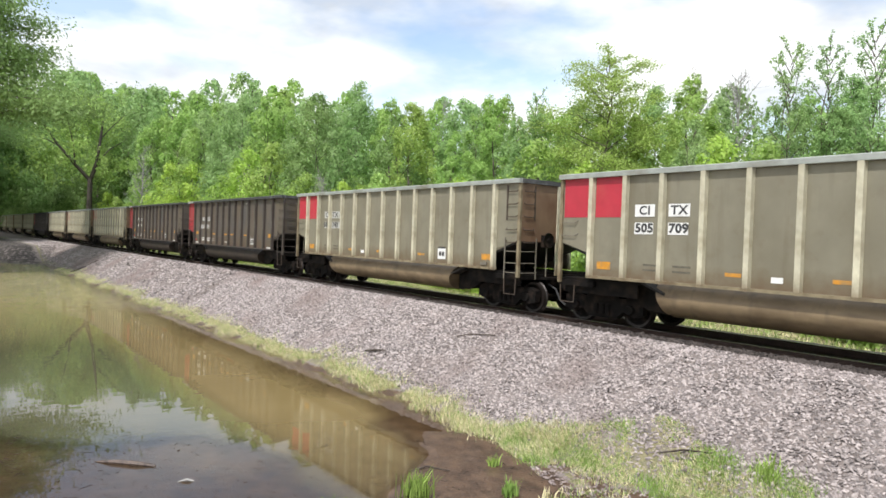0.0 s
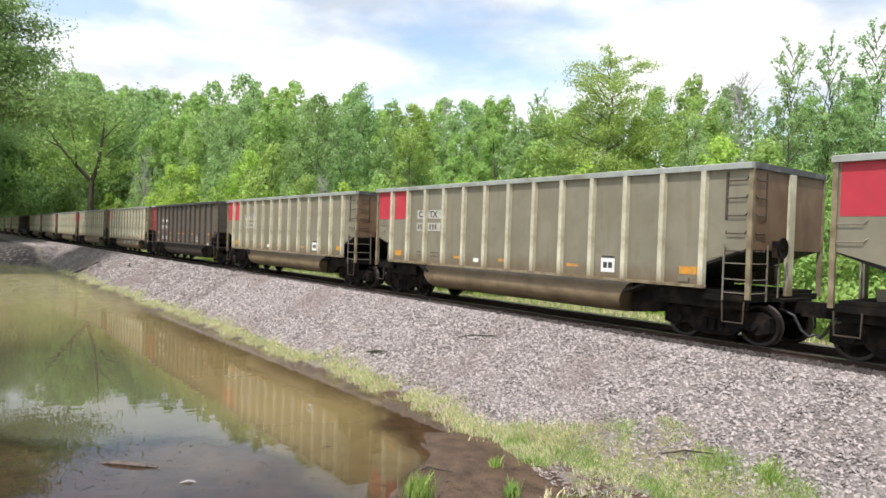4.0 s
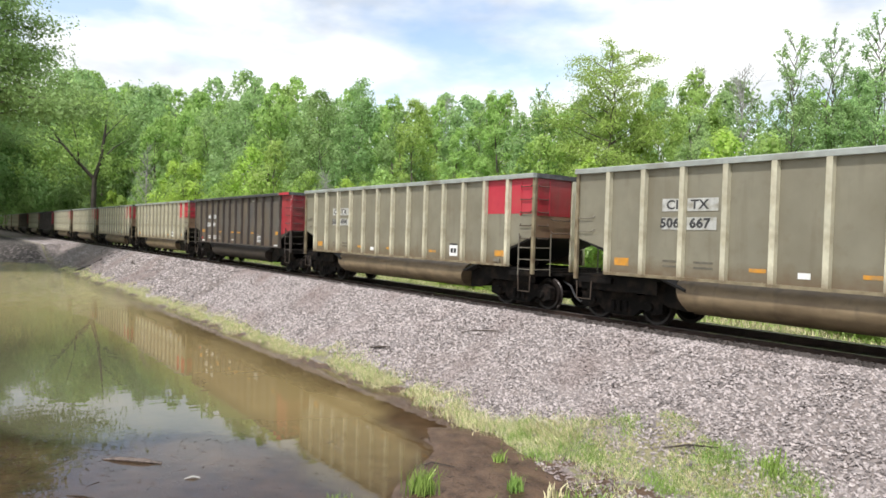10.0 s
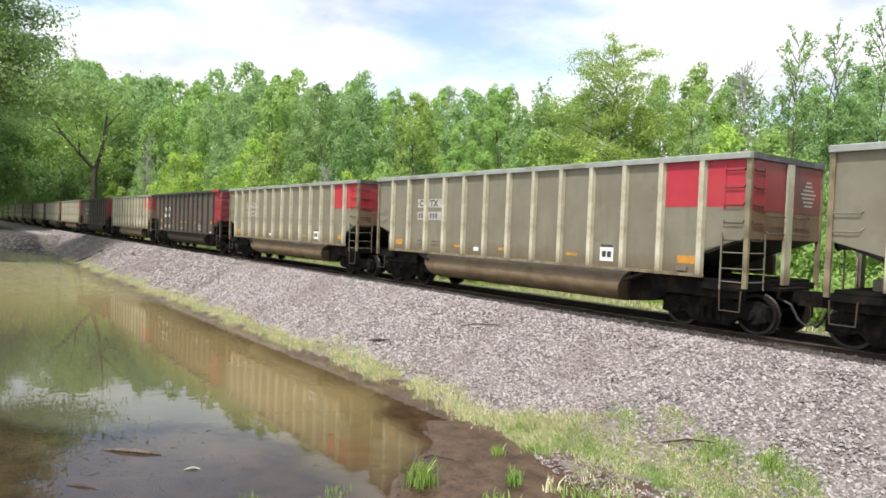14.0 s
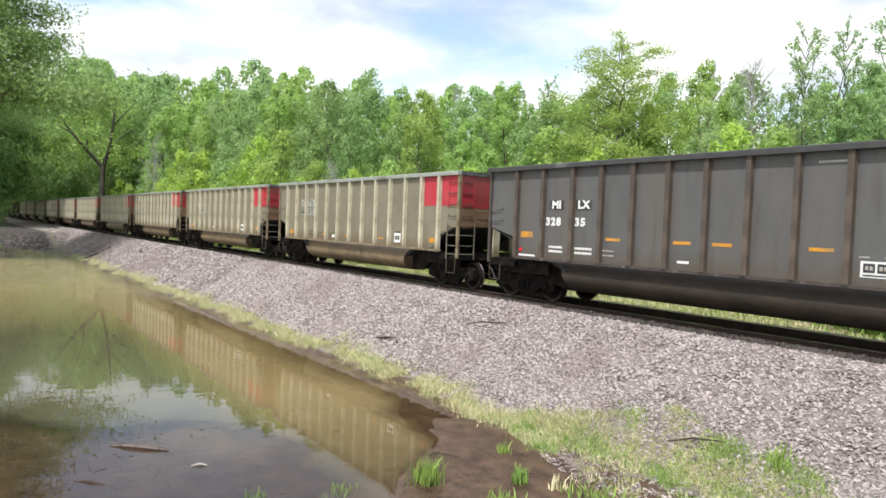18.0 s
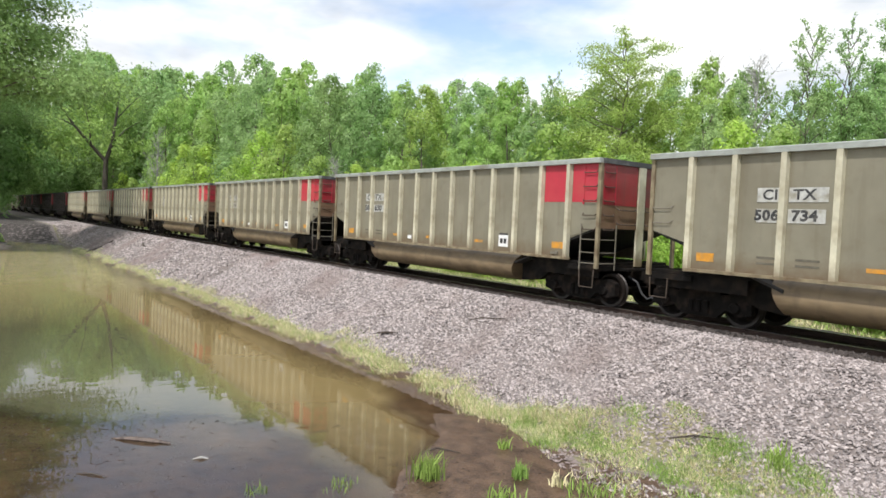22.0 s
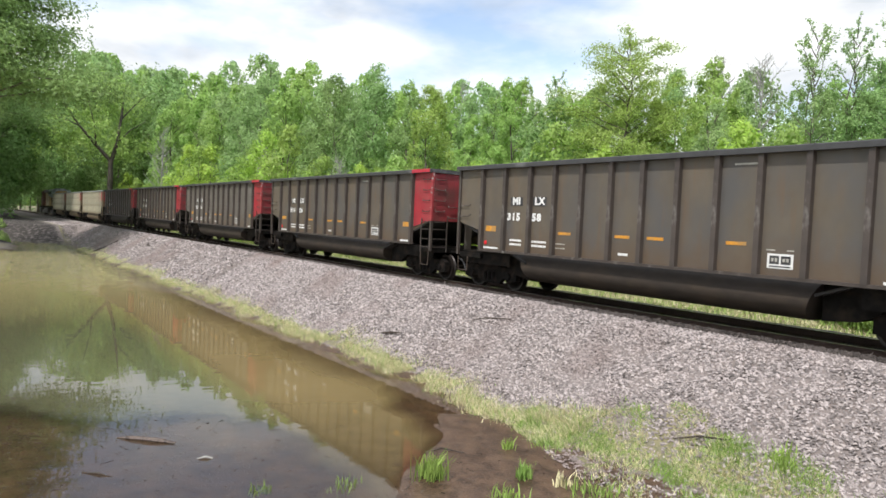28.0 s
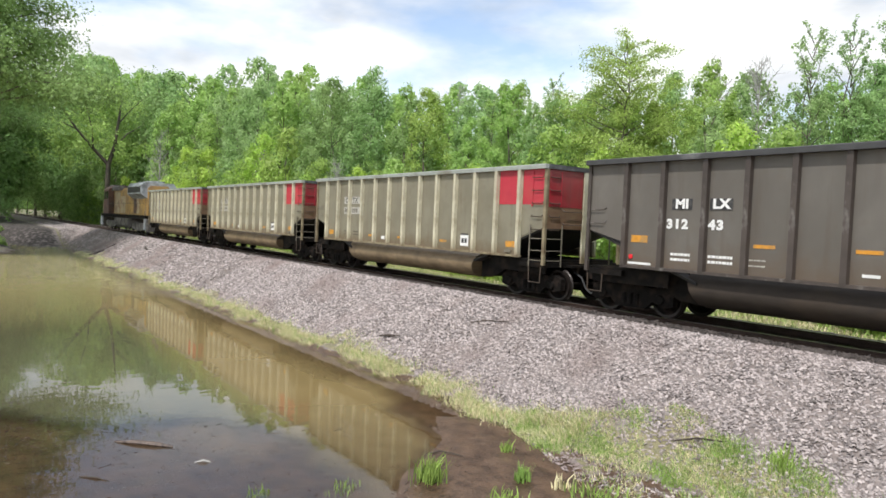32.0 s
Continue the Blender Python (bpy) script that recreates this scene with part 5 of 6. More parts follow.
def spray_tree(seed, tall, spread, low, mat, limbs=40, sprays=9, leaves=40000, leaf=0.07, trunk=0.1, rise=0.5, droop=0.25, thick=0.16, dome=1.6):
    """An open tree: long limbs that carry flat sprays of leaves in layers, with sky between them."""
    r = np.random.default_rng(seed)
    tree = new("tree")
    trunk_of(r, tree, tall, trunk)
    wood, mids, size, ways = Shape(), [], [], []
    for i in range(limbs):
        f = (i + r.random()) / limbs
        h = low + (tall * 0.94 - low) * f
        a = 2.4 * i + r.normal(0, 0.4)
        run = spread * (1.05 - 0.72 * f ** dome) * r.uniform(0.6, 1.08)
        lift = run * (rise * (0.5 + f) + r.normal(0, 0.08))
        side = Vector((math.cos(a), math.sin(a), 0))
        base = Vector((0, 0, h - min(h * 0.4, lift * 0.6)))
        pts = [base + side * run * q + Vector((r.normal(0, 0.04) * run, r.normal(0, 0.04) * run, lift * q - droop * run * q ** 3)) for q in (0.0, 0.3, 0.6, 0.85, 1.0)]
        pts[0] = base
        wood.tube(pts, [trunk * q for q in (0.36, 0.27, 0.18, 0.1, 0.03)], 5, False)
        for k in range(sprays):
            q = 0.28 + 0.74 * (k + r.random()) / sprays
            j = min(3, int(q * 4))
            p = pts[j].lerp(pts[j + 1], min(1.0, max(0.0, q * 4 - j)))
            mids.append(tuple(p + Vector((r.normal(0, 0.11), r.normal(0, 0.11), r.normal(0, 0.03))) * run))
            size.append(run * r.uniform(0.10, 0.24))
            ways.append((side.x, side.y, r.normal(0.1, 0.25)))
    part("branchwork", wood, M["bark"], tree)
    mids, size, ways = np.array(mids), np.array(size), np.array(ways)
    which = r.choice(len(size), leaves, p=size ** 1.6 / (size ** 1.6).sum())
    off = r.normal(0, 0.55, (leaves, 3)) * np.array((1, 1, thick / 0.55))
    along = r.uniform(-1.0, 1.2, leaves)
    places = mids[which] + (off + ways[which] * along[:, None]) * size[which][:, None]
    out = off * np.array((0.5, 0.5, 1.0)) + ways[which] * 0.2 + np.array((0, 0, 0.7))
    part("crown", leaf_mesh("crown", places, out, r, leaf, mat, 0.4, 0.5), None, tree)
    return tree


def remove_thing(ob):
    for o in list(ob.children_recursive) + [ob]:
        bpy.data.objects.remove(o)


def wood_height(x):
    """Height of the wood's edge along the track."""
    return float(np.interp(x, (-230, -175, -150, -107, -90, -73, -62, -53, -44, -38, -33, -28, -24, -20, -16.5, -13, -10, 20, 120),
                           (47, 36.5, 29.8, 23.4, 21.4, 19.6, 17.6, 15.6, 13.4, 12.6, 12.2, 11.8, 11.2, 10.8, 11.2, 10.4, 10.4, 11, 15)))


def copy_tree(proto, x, y, tall, s, rz, label, group, category="tree"):
    z = float(height(np.array([x]), np.array([y]))[0]) - 0.1
    k = tall / s
    ob = copy_thing(proto, pose(x, y, z, 0, 0, rz))
    ob.scale = (k * 0.95, k * 0.95, k)
    return tagged(ob, label, category, group)


def forked_tree(x, y):
    """The old tree whose dark forked trunk shows over the track."""
    r = np.random.default_rng(77)
    z = float(height(np.array([x]), np.array([y]))[0])
    tree = new("tree")
    tree.matrix_basis = pose(x, y, z - 0.1)
    part("trunk", Shape().tube([(0, 0, -0.3), (0.1, 0, 4), (0, 0.1, 10.4)], [0.55, 0.44, 0.36], 9), M["old_bark"], tree)
    part("limb", Shape().tube([(0, 0.1, 10.1), (0, -2.1, 12.5), (0, -4.4, 15.2), (0.3, -6.8, 18.4)], [0.28, 0.24, 0.18, 0.07], 8), M["old_bark"], tree)
    part("limb", Shape().tube([(0, 0.1, 10.1), (0.2, 0.9, 13.0), (0, 1.5, 17.5), (0.3, 1.9, 22.0)], [0.34, 0.28, 0.2, 0.08], 8), M["old_bark"], tree)
    for base, mid, tip, rad in (((0, -2.1, 12.5), (0.3, -2.4, 15.5), (0.2, -3.4, 19.5), 0.15), ((0, 1.5, 17.0), (0.2, 3.0, 19.0), (0, 5.2, 21.5), 0.13), ((0.2, 0.9, 13.0), (0.4, 2.8, 15.4), (0.2, 5.0, 17.0), 0.14), ((0, -4.4, 15.2), (0.2, -6.0, 15.9), (0.2, -8.2, 16.4), 0.11)):
        part("limb", Shape().tube([base, mid, tip], [rad, rad * 0.7, rad * 0.25], 6), M["old_bark"], tree)
    mids = np.array([(r.normal(-4.5, 1.2) if i < 74 else r.normal(1.5, 0.5), r.choice((-6.5, -3.5, 0.8, 2.5)) + r.normal(0, 1.8), r.uniform(10, 22.5)) for i in range(90)])
    which = r.integers(0, 90, 8000)
    off = r.normal(0, 1, (8000, 3))
    part("crown", leaf_mesh("crown", mids[which] + off * 0.75, off, r, 0.24, M["leaf_mid"]), None, tree)
    return tagged(tree, "old forked tree with a dark leaning limb", "tree", "trees of the wood behind the track")


def bare_tree(x, y, tall):
    """A tree not yet in leaf: trunk, limbs and a haze of fine pale twigs."""
    r = np.random.default_rng(int(-x * 10))
    tree = new("tree")
    tree.matrix_basis = pose(x, y, float(height(np.array([x]), np.array([y]))[0]) - 0.1)
    part("trunk", Shape().tube([(0, 0, -0.3), (0.1, 0, tall * 0.4), (0, 0.1, tall * 0.7), (0.1, 0.1, tall * 0.97)], [0.17, 0.12, 0.07, 0.015], 7), M["twig"], tree)
    limbs, twigs = Shape(), Shape()
    for i in range(46):
        h = tall * r.uniform(0.3, 0.92)
        a, run = r.uniform(0, 6.28), tall * 0.2 * r.uniform(0.5, 1.0) * (1.25 - h / tall)
        way = Vector((math.cos(a), math.sin(a), r.uniform(0.7, 1.5)))
        base = Vector((0, 0, h))
        tip = base + way * run
        limbs.tube([base, base.lerp(tip, 0.5) + Vector((0, 0, 0.1)), tip], [0.035, 0.022, 0.008], 4, False)
        for k in range(9):
            p = base.lerp(tip, r.uniform(0.25, 1.0))
            twigs.tube([p, p + Vector((r.normal(0, 0.35), r.normal(0, 0.35), r.uniform(0.1, 0.9)))], [0.011, 0.004], 3, False)
    part("branchwork", limbs, M["twig"], tree)
    tagged(part("twig_mass", twigs, M["twig"], tree), kind="stuff")
    return tagged(tree, "pale bare tree with fine twigs, not yet in leaf", "tree", "trees of the wood behind the track")


def build_wood():
    kinds = [("leaf_mid", "tall mid-green tree in spring leaf at the wood's edge"), ("leaf_blue", "tall blue-green poplar in the wood behind the track"),
             ("leaf_bright", "bright yellow-green young tree behind the track"), ("leaf_olive", "olive-green tree with thin spring foliage"),
             ("leaf_deep", "deep green tree in full leaf behind the track")]
    protos, coarse, back = [], [], []
    for i, (mat, label) in enumerate(kinds):
        for j in range(2):
            slim = mat in ("leaf_blue", "leaf_mid")
            wide = 2.5 if slim else 3.1
            protos.append((make_tree(11 + 7 * i + j, 12.0, wide, 0.6, M[mat], 60 if slim else 50, 27000, 0.074, 18 + 6 * j, 0.15, 1.0 if slim else 0.8), mat, label))
            back.append((make_tree(311 + 7 * i + j, 12.0, wide + 0.3, 2.5, M[mat], 50, 6500, 0.135, 18, 0.15, 1.0), mat, label))
            coarse.append((make_tree(11 + 7 * i + j, 12.0, wide + 0.2, 0.5, M[mat], 60, 15000, 0.096, 22, 0.15, 1.0 if slim else 0.8), mat, label))
    bushes = [(make_tree(91 + j, 5.0, 2.2, 0.1, M[m], 30, 11000, 0.066, 18, 0.07, 0.6), m, l) for j, (m, l) in enumerate(
        (("leaf_bright", "bright yellow-green bush beside the track"), ("leaf_mid", "mid-green bush beside the track"), ("leaf_olive", "olive-green bush beside the track")))]
    r = random.Random(5)
    for row, (y0, y1, x0, x1, near_step, far_step) in enumerate(((11.5, 15, -235, -4, 2.3, 5.5), (17, 23, -260, -5, 3.2, 7.0), (28, 36, -300, -8, 4.5, 7.0))):
        x = x1
        while x > x0:
            y = r.uniform(y0, y1)
            tall = (wood_height(x * 29.1 / (y + 15.1)) - 3.1) * (y + 15.1) / 29.1 + 3.1
            tall *= r.uniform(0.82, 1.04) if row < 2 else r.uniform(0.84, 1.02) if x < -60 else r.uniform(0.86, 1.0)
            # farther along, the front row stays low and taller trees stand behind it
            tall *= 1.07 if x < -60 else 1.01
            tall *= 1.0 - (0.17, 0.04, 0.0)[row] * min(1.0, max(0.0, (-x - 55) / 25))
            a = r.random()
            if x < -45:
                pick = (0, 1, 2, 3, 2, 1, 8)[int(a * 7)]
            else:
                pick = (0, 8, 0, 1, 2, 8, 9, 3, 6)[int(a * 9)]
            proto, mat, label = (back if row == 2 or x < -120 else protos if x > -42 else coarse)[pick]
            copy_tree(proto, x, y, tall, 12.0, r.uniform(0, 360), label, "trees of the wood behind the track")
            x -= (near_step + (far_step - near_step) * min(1, max(0, (-x - 20) / 120))) * r.uniform(0.75, 1.3)
    # trees that stand out over the rest
    airy = spray_tree(401, 12.0, 3.6, 2.0, M["leaf_olive"], 84, 10, 76000, 0.05, 0.09, 0.5, 0.2, 0.26, 3.0)
    copy_tree(airy, -22.7, 13.0, 13.7, 12.0, 20, "tall airy olive-green tree with thin new leaves", "trees of the wood behind the track")
    slender = [spray_tree(410 + j, 12.0, 1.5, 3.0, M["leaf_blue"], 40, 5, 9000, 0.058, 0.07, 1.25, 0.05, 0.6) for j in range(2)]
    for x, y, tall, j in ((-13.3, 13.0, 12.2, 0), (-11.9, 13.2, 12.0, 1), (-10.2, 13.0, 12.2, 0), (-8.6, 12.6, 12.2, 1), (-27.9, 13.0, 12.4, 1), (-29.5, 14.5, 12.0, 0), (-34.5, 14, 12.2, 1), (-80, 20.0, 20.8, 0), (-66, 14, 16.5, 1)):
        copy_tree(slender[j], x, y, tall, 12.0, x * 61 % 360, "slender grey-green poplar with open branches", "trees of the wood behind the track")
    for x, y, tall in ((-25.0, 25.0, 15.0), (-22.2, 25.0, 14.4), (-54.0, 25, 16.8), (-49.0, 22, 16.0), (-100.0, 8.4, 15.0), (-64, 9.5, 10.0), (-47, 9.0, 7.5)):
        bare_tree(x, y, tall)
    for p in [airy] + slender:
        remove_thing(p)
    x = -3
    while x > -170:
        proto, mat, label = bushes[(0, 1, 0, 2, 0, 2)[int(r.random() * 6)] if x < -22 else (1, 2, 0)[int(r.random() * 3)]]
        copy_tree(proto, x, r.uniform(8.0, 10.2), (r.uniform(4.6, 8.2) if x < -22 else r.uniform(3.6, 7.4)) * (1.0 + 0.4 * min(1.0, max(0.0, (-x - 30) / 30))), 5.0, r.uniform(0, 360), label, "bushes along the track", "bush")
        x -= r.uniform(1.6, 3.0) * (1 + max(0, -x - 20) / 60)
    # trees on the near side of the track, beyond the pond
    for x, y, tall, i in ((-74, -26, 22, 8), (-60, -28, 22, 0), (-90, -27, 24, 9), (-106, -25, 26, 8), (-122, -20, 26, 9), (-126, -10.5, 27, 8), (-133, -9.5, 28, 9), (-140, -9.2, 27, 8), (-147, -9, 29, 9), (-155, -8.8, 28, 8),
                          (-163, -8.6, 30, 9), (-172, -8.5, 30, 8), (-182, -8.5, 31, 9), (-193, -8.5, 32, 8), (-206, -8, 33, 9), (-222, -8, 34, 8), (-240, -8, 35, 9), (-262, -8.5, 36, 8), (-290, -8, 38, 9)):
        copy_tree((coarse if x > -125 else back)[i][0], x, y, tall, 12.0, x * 37 % 360, "tall shady tree on the bank beyond the pond", "trees beyond the pond")
    for x, y, tall, i in ((-150, 7.5, 26, 8), (-172, 7, 28, 9), (-195, 7, 30, 9), (-222, 6.5, 32, 8), (-132, 8.5, 20, 8), (-140, 8, 22, 9), (-250, 6.5, 34, 8), (-285, 7, 36, 9), (-330, 7, 40, 9), (-390, 8, 46, 8), (-470, 9, 54, 9), (-160, 6.5, 14, 9), (-183, 6.0, 16, 8), (-210, 5.5, 16, 9)):
        copy_tree((coarse if x > -165 else back)[i][0], x, y, tall, 12.0, x * 37 % 360, "tall tree leaning over the track", "trees of the wood behind the track")
    for x, y, tall in ((-80, -10.9, 0.9), (-84, -11.1, 1.2), (-89, -10.9, 1.1)):
        copy_tree(bushes[1][0], x, y, tall, 5.0, x * 53 % 360, "mid-green bush at the water's edge", "bushes beyond the pond", "bush")
    forked_tree(-119.0, 5.0)
    # the wood closes round the track where it is lost to sight
    for i in range(16):
        copy_tree(back[8 + i % 2][0], -800 - 9 * (i % 3), -10 + 7 * i, 44 + 6 * (i % 4), 12.0, i * 71 % 360, "tall tree in the far wood along the track", "trees of the wood behind the track")
    for i in range(14):
        copy_tree(bushes[1][0], -786, 12 + 6 * i, 24 + 4 * (i % 3), 5.0, i * 97 % 360, "undergrowth of the far wood along the track", "bushes along the track", "bush")
    # a spreading tree that hangs over the pond's end
    big = spray_tree(301, 12.0, 4.9, 6.4, M["leaf_deep"], 66, 10, 72000, 0.066, 0.13, 0.42, 0.22, 0.26)
    # the one at x -112 is added, mostly unseen, to shade the bank
    for x, y, tall, turn in ((-70, -13.9, 27, 40), (-134, -10.0, 28, 150), (-112, -17.5, 29, 90)):
        copy_tree(big, x, y, tall, 12.0, turn, "spreading tree hanging over the flooded hollow", "trees beyond the pond")
    remove_thing(big)
    for p in protos + coarse + back + bushes:
        remove_thing(p[0])


def blades(name, label, n, place, seed, tall, mats, wide=0.008, lean=0.5, bent=False):
    """Grass blades as thin bent triangles; place gives x and y."""
    r = np.random.default_rng(seed)
    x, y = place(r, n)
    n = len(x)
    z = np.maximum(height(x, y), WATER - 0.05) - 0.01
    h = tall * r.uniform(0.4, 1.2, n)
    a, b = r.uniform(0, 6.28, n), r.uniform(0, 6.28, n)
    side = np.stack([np.cos(a), np.sin(a), 0 * a], 1) * (wide * r.uniform(0.6, 1.4, n))[:, None]
    tip = np.stack([np.cos(b), np.sin(b), 0 * b], 1) * (h * lean * r.uniform(0.1, 1, n))[:, None]
    root = np.stack([x, y, z], 1)
    up = np.array((0, 0, 1.0))
    mid = root + tip * 0.3 + up * (h * 0.6)[:, None]
    end = root + tip + up * h[:, None]
    if not bent:
        verts = np.stack([root - side, root + side, end + side * 0.2], 1).reshape(-1, 3)
        return rng_mesh(name, verts, np.arange(3)[None] + 3 * np.arange(n)[:, None], mats)
    verts = np.stack([root - side, root + side, mid + side * 0.8, mid - side * 0.8, end, end + side * 0.1], 1).reshape(-1, 3)
    faces = (np.array([(0, 1, 2, 3), (3, 2, 5, 4)])[None] + 6 * np.arange(n)[:, None, None]).reshape(-1, 4)
    me = rng_mesh(name, verts, faces, mats)
    return me


def build_grass():
    def verge(r, n):
        x = -8 - 62 * r.random(n) ** 1.7
        y = -5.38 + 0.13 * r.normal(0, 1.6, n) + 0.12 * np.sin(x * 1.3) - 0.1 * np.sin(x * 0.45)
        lush = np.sin(x * 2.9 + 3 * y) + np.sin(x * 1.17 + 2.0) + 0.8 * np.sin(x * 6.1 - 2 * y) + r.normal(0, 0.5, n)
        k = lush > -1.2
        return x[k], y[k] - 0.07 * np.clip(lush[k], -1, 2)

    def patch(r, n):
        x = r.uniform(-11.6, -3.6, n)
        y = -4.1 - 0.42 * np.maximum(-7.0 - x, 0) - 0.2 * np.maximum(x + 7.0, 0) - np.abs(r.normal(0, 1.1, n)) + 0.2 * np.sin(2.3 * x)
        k = (x > shore(y) - 0.05) & (y > -7.6)
        k &= np.sin(x * 3.1 + y * 2.3) + np.sin(x * 1.1 - y * 4.0) + np.sin(x * 7.3 + y * 5.1) * 0.8 + np.sin(x * 11.0 - y * 9.0) * 0.5 + r.normal(0, 0.5, n) > 0.0
        return x[k], y[k]

    def bank(r, n):
        x, y = r.normal(-1, 7.5, n), -15 + r.normal(0, 7.5, n)
        k = (x > shore(y) + 0.2) & (y < -7.0)
        return x[k], y[k]

    def beyond(r, n):
        return r.uniform(-90, 4, n), r.uniform(3.8, 9.0, n)

    tagged(new("verge_grass", blades("verge_grass", "", 17000, verge, 3, 0.15, M["blade"], 0.0075, 0.9)), "fringe of short grass along the water's edge", "grass", kind="stuff")
    tagged(new("verge_straw", blades("verge_straw", "", 60000, verge, 4, 0.14, M["straw"], 0.0075, 1.5)), "fringe of dry straw along the water's edge", "grass", kind="stuff")
    tagged(new("bank_grass", blades("bank_grass", "", 20000, patch, 5, 0.11, M["blade"], 0.0075, 0.9)), "patchy grass at the foot of the stony bank", "grass", kind="stuff")
    tagged(new("bank_straw", blades("bank_straw", "", 46000, patch, 6, 0.09, M["straw"], 0.0075, 1.4)), "dry straw at the foot of the stony bank", "grass", kind="stuff")
    tagged(new("meadow_grass", blades("meadow_grass", "", 24000, bank, 7, 0.22, M["blade"], 0.01, 0.7)), "grass on the bank above the pond", "grass", kind="stuff")
    tagged(new("far_grass", blades("far_grass", "", 16000, beyond, 8, 0.2, M["blade"], 0.02, 0.7)), "tall grass between the track and the wood", "grass", kind="stuff")
    tagged(new("far_straw", blades("far_straw", "", 34000, beyond, 9, 0.16, M["straw"], 0.02, 0.9)), "dry grass between the track and the wood", "grass", kind="stuff")

    # greener clumps and long bleached stalks in the patch
    def clumps(r, n):
        cx, cy = patch(r, 70)
        i = r.integers(0, len(cx), n)
        return cx[i] + r.normal(0, 0.2, n), cy[i] + r.normal(0, 0.13, n)
    tagged(new("clump_grass", blades("clump_grass", "", 7500, clumps, 15, 0.13, M["blade"], 0.0075, 0.8)), "bright green clumps of grass at the foot of the bank", "grass", kind="stuff")
    tagged(new("bleached_stalks", blades("bleached_stalks", "", 5000, patch, 16, 0.09, M["straw"], 0.006, 4.0)), "long bleached stalks lying over the grass", "grass", kind="stuff")

    def tuft(x, y, n, wide, tall, seed, mat="blade"):
        def at(r, n):
            return x + r.normal(0, wide, n), y + r.normal(0, wide, n)
        ob = new("grass_tuft", blades("grass_tuft", "", n, at, seed, tall, M[mat], 0.012, 0.6, True))
        return tagged(ob, "bright green tuft of grass in the wet silt", "grass tuft", kind="stuff")
    for i, (x, y, n, w, h) in enumerate(((-8.4, -9.0, 170, 0.10, 0.42), (-7.65, -7.7, 60, 0.06, 0.26), (-8.85, -6.95, 50, 0.07, 0.20), (-8.9, -10.2, 50, 0.13, 0.12),
                                         (-7.2, -8.5, 60, 0.12, 0.2), (-9.35, -11.4, 45, 0.10, 0.13), (-5.1, -4.55, 200, 0.11, 0.2), (-6.6, -7.2, 90, 0.2, 0.2))):
        tuft(x, y, n, w, h, 40 + i)
    tuft(-7.15, -7.35, 30, 0.07, 0.22, 60, "straw")


def driftwood(name, label, pts, rad, mat="stick"):
    zs = []
    for x, y, d in pts:
        z = float(height(np.array([x]), np.array([y]))[0])
        zs.append((x, y, max(z, WATER) + d))
    ob = new(name, Shape().tube(zs, rad, 6).mesh(name, M[mat], True))
    return tagged(ob, label, "branch")


def build_driftwood():
    driftwood("floating_log", "grey weathered log lying in the shallows", ((-12.0, -11.95, 0.0), (-12.2, -12.2, 0.03), (-12.5, -12.5, 0.03), (-12.75, -12.75, 0.0)), [0.02, 0.045, 0.04, 0.012], "log")
    driftwood("driftwood_chip", "pale chip of wood in the shallows", ((-10.95, -11.62, 0.0), (-11.0, -11.72, 0.03), (-11.05, -11.85, 0.0)), [0.015, 0.025, 0.01], "twig")
    driftwood("fallen_branch", "long dark branch lying on the stony bank", ((-64.1, -5.55, 0.03), (-63.6, -4.6, 0.06), (-62.9, -3.7, 0.1)), [0.12, 0.10, 0.06])
    driftwood("fallen_branch", "short dark branch lying on the stony bank", ((-54.2, -3.2, 0.08), (-53.3, -3.45, 0.12), (-52.3, -3.5, 0.08)), [0.06, 0.06, 0.04])
    driftwood("twig", "dark twig on the stony bank", ((-17.3, -4.6, 0.06), (-16.9, -4.5, 0.10), (-16.4, -4.45, 0.08)), [0.025, 0.035, 0.015])
    driftwood("twig", "dark twig on the stony bank", ((-14.6, -3.25, 0.07), (-14.2, -3.1, 0.10), (-13.3, -2.95, 0.08)), [0.015, 0.02, 0.012])
    driftwood("twig", "thin dark twig in the shallows", ((-9.45, -8.35, 0.0), (-9.35, -8.1, 0.04), (-9.0, -7.85, 0.03)), [0.014, 0.016, 0.008])
    driftwood("twig", "thin dark twig in the shallows", ((-11.3, -13.5, 0.0), (-11.1, -13.3, 0.02), (-10.9, -13.15, 0.0)), [0.012, 0.016, 0.008])
    driftwood("twig", "dark twig on the straw", ((-6.9, -4.8, 0.06), (-6.5, -4.68, 0.09), (-6.0, -4.6, 0.07)), [0.012, 0.018, 0.01])


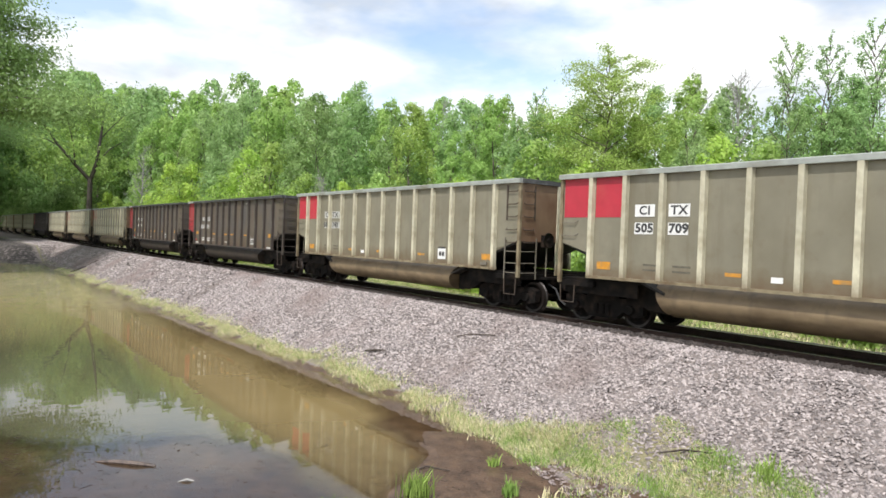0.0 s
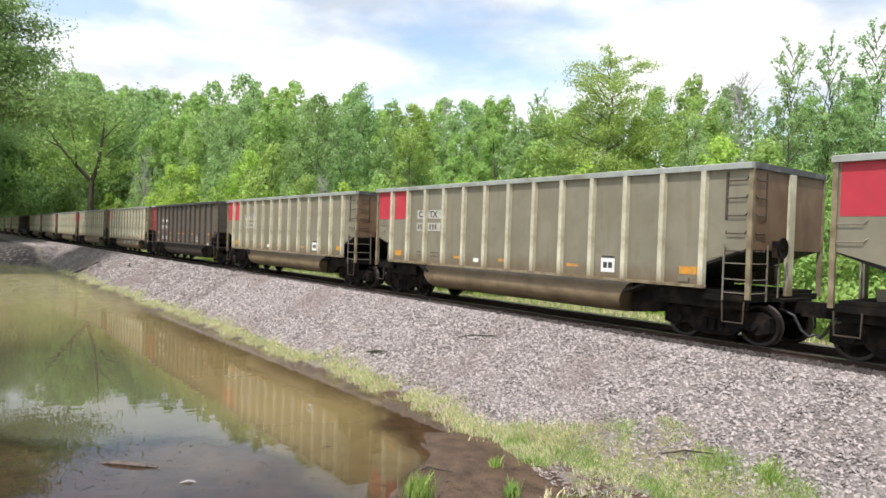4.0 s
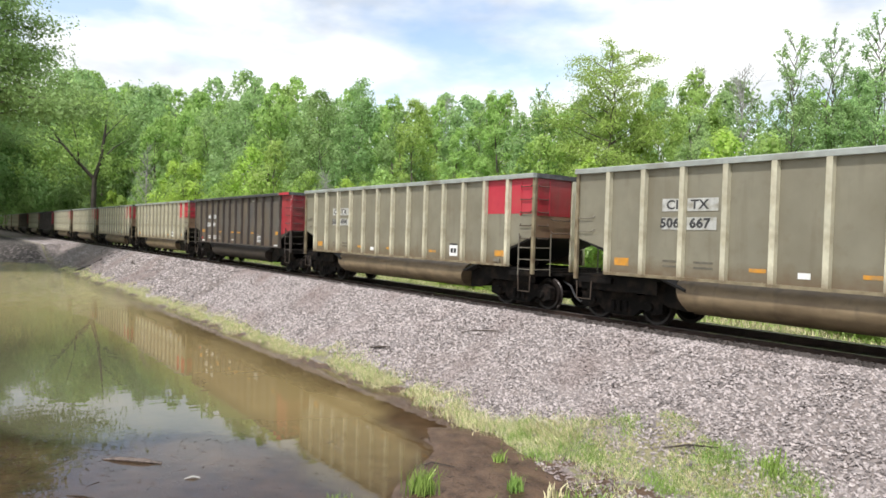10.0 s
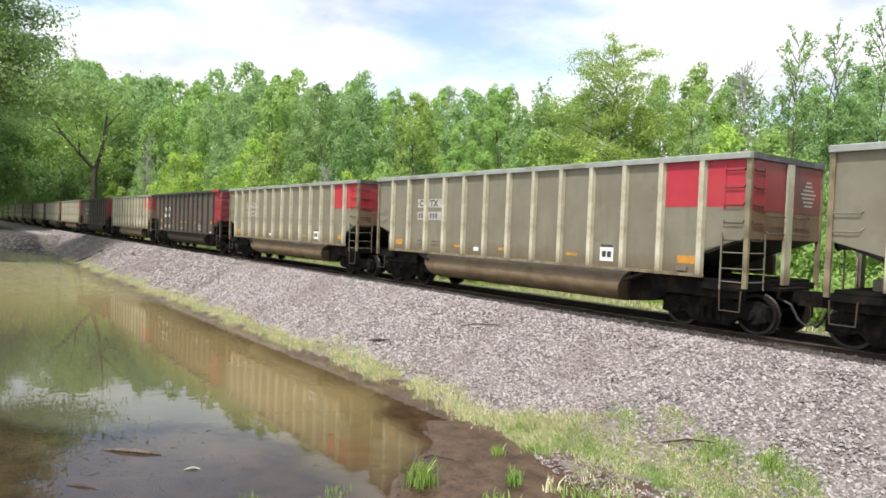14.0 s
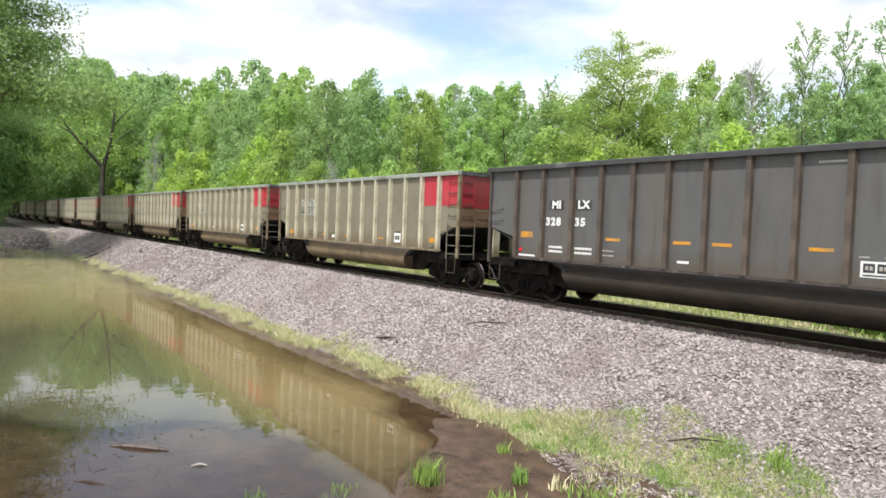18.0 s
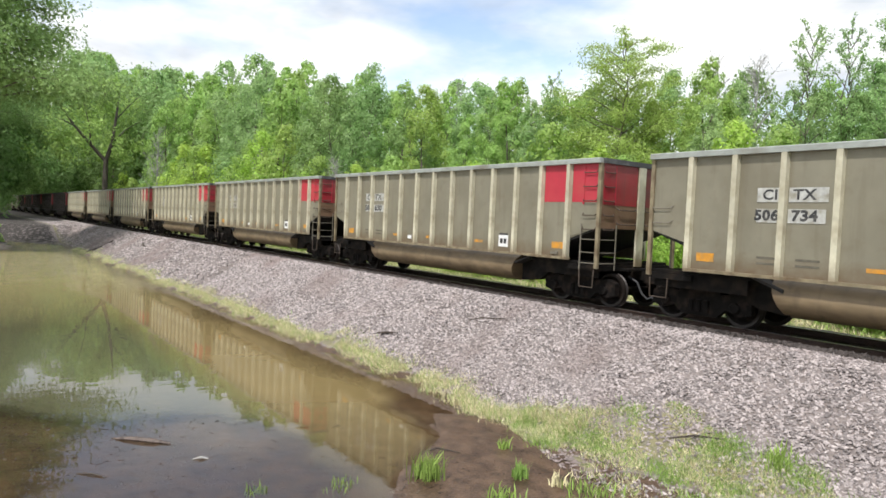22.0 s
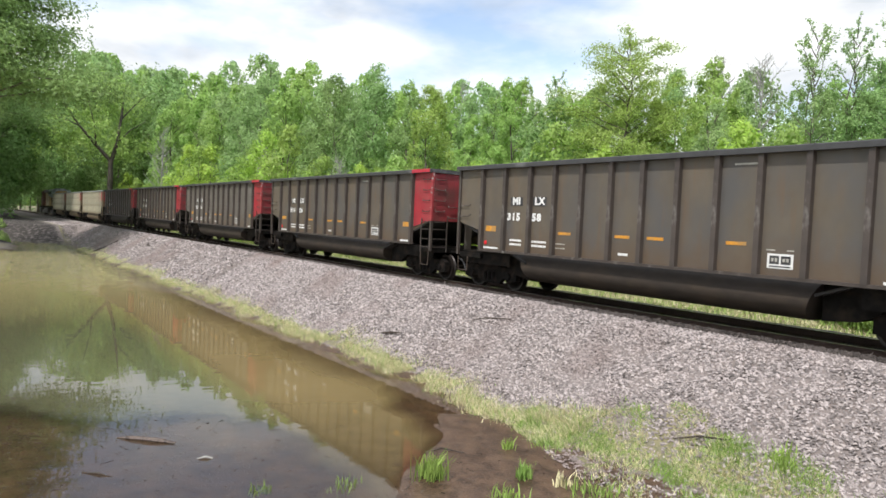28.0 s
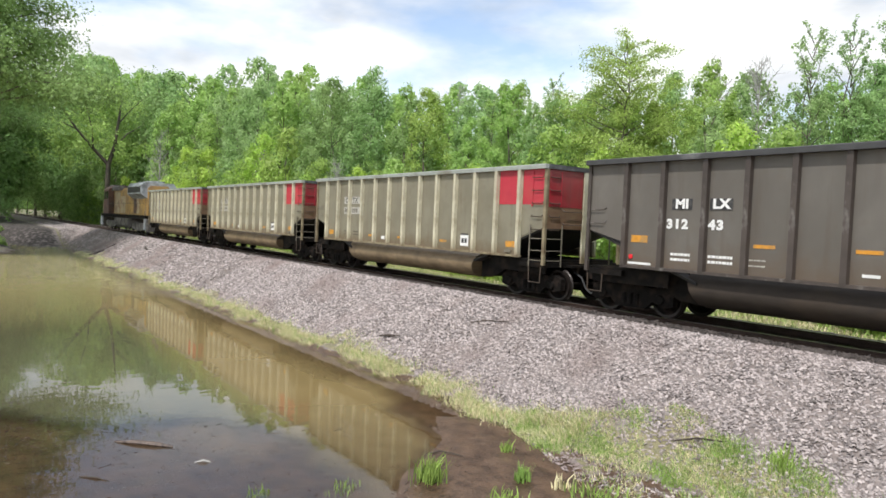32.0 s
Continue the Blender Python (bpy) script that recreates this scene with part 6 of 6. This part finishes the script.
def mud_litter():
    """Bits of stalk and bark left by the water on the mud."""
    r = np.random.default_rng(88)
    x = r.uniform(-17, -6.6, 900)
    y = r.uniform(-10.5, -5.3, 900)
    keep = (np.abs(height(x, y) + 1.97) < 0.035) & (np.sin(x * 2.1) + np.sin(y * 3.3 + x) > -0.4)
    shape = Shape()
    for a, b in zip(x[keep], y[keep]):
        z = float(height(np.array([a]), np.array([b]))[0]) + 0.008
        w, n = r.uniform(0, 6.28), r.uniform(0.02, 0.10)
        shape.tube([(a, b, z), (a + n * math.cos(w), b + n * math.sin(w), z + r.uniform(-0.004, 0.02))], [0.006, 0.003], 3, False)
    for i in range(1100):
        b = r.uniform(-14.8, -8.6)
        a = float(shore(np.array(b))) - r.uniform(0.0, 5.2)
        z = WATER + 0.002 if i % 3 else float(height(np.array([a]), np.array([b]))[0]) + 0.01
        w, n = r.uniform(0, 6.28), r.uniform(0.015, 0.07) * (1 if r.random() < 0.9 else 3.5)
        shape.tube([(a, b, z), (a + n * math.cos(w), b + n * math.sin(w), z)], [0.005, 0.003], 3, False)
    return tagged(new("mud_litter", shape.mesh("mud_litter", M["stick"])), "bits of stalk and bark strewn on the wet mud", "litter", kind="stuff")


build_wood()
mud_litter()
build_grass()
build_driftwood()
stones("ballast_near", "broken pinkish-grey stone ballast on the near bank", 32000, -13, 0, -5.6, -2.0, 0.037, 1,
       lambda x, y, r: y > -4.15 - 0.42 * np.maximum(-7.0 - x, 0) - 0.2 * np.maximum(x + 7.0, 0) - 1.1 * r.random(len(x)) ** 2)
stones("ballast_middle", "broken pinkish-grey stone ballast further along the bank", 32000, -34, -13, -5.2, -1.9, 0.044, 2)
stones("ballast_far", "broken stone ballast on the distant bank", 22000, -125, -34, -5.4, -1.9, 0.066, 3)
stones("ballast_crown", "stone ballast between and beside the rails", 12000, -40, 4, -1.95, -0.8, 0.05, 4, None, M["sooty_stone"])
stones("spilled_ballast", "stones spilled over the grass at the foot of the bank", 2600, -11, -3.6, -6.9, -4.2, 0.032, 5, lambda x, y, r: x > shore(y) + 0.05)
stones("shallow_stones", "small stones on the bed of the shallows", 6000, -16, -7, -14.8, -8.6, 0.013, 6, lambda x, y, r: (x < shore(y) + 0.3) & (x > shore(y) - 5.2) & (np.sin(x * 2.2 + y) + np.sin(y * 3.1) > -0.3), M["wet_stone"])

# ---- the train's run ----
# seconds, and how far the leading top corner of the car numbered 0 has come past the place where it stands at 13 s
RUN = [(0.0, -231.64), (1.0, -213.76), (2.0, -195.89), (3.0, -178.02), (6.0, -124.39), (7.0, -106.62), (8.0, -88.79), (9.0, -71.05), (10.0, -53.23), (11.0, -35.49), (12.0, -17.70), (13.0, 0.02), (14.0, 17.73), (17.0, 70.90), (18.0, 88.61), (19.0, 106.24), (20.0, 123.88), (21.0, 141.51), (22.0, 159.12), (23.0, 176.72), (24.0, 194.30), (25.0, 211.87), (28.0, 264.70), (29.0, 282.37), (30.0, 299.90), (31.0, 317.54), (32.0, 335.09)]
CORNER_AT_13 = -8.794


def run_at(t):
    return float(np.interp(t, [a for a, b in RUN], [b for a, b in RUN]))


def motions():
    for k, car in CARS.items():
        x0 = CORNER_AT_13 - HALF - k * PITCH
        walk(car, [(t, pose(x0 + s, 0, 0)) for t, s in RUN])
        # its wheels turn while it is near the pond
        near = [f / FPS for f in range(0, 32 * FPS + 1) if -62 < x0 + run_at(f / FPS) < 14]
        if near:
            angle = [(t, math.degrees((run_at(t) - run_at(near[0])) / 0.457)) for t in near]
            rows = ([(0.0, 0.0)] if near[0] > 0 else []) + angle + ([(32.0, angle[-1][1])] if near[-1] < 32.0 else [])
            for wheelset in [o for o in car.children_recursive if o.name.startswith("wheelset")]:
                x, y, z = wheelset.location
                walk(wheelset, [(t, pose(x, y, z, 0, a, 0)) for t, a in rows])
    walk(ENGINE, [(t, pose(CORNER_AT_13 - 11.15 - 0.8 - 24 * PITCH + 0.78 + s, 0, 0)) for t, s in RUN])


motions()
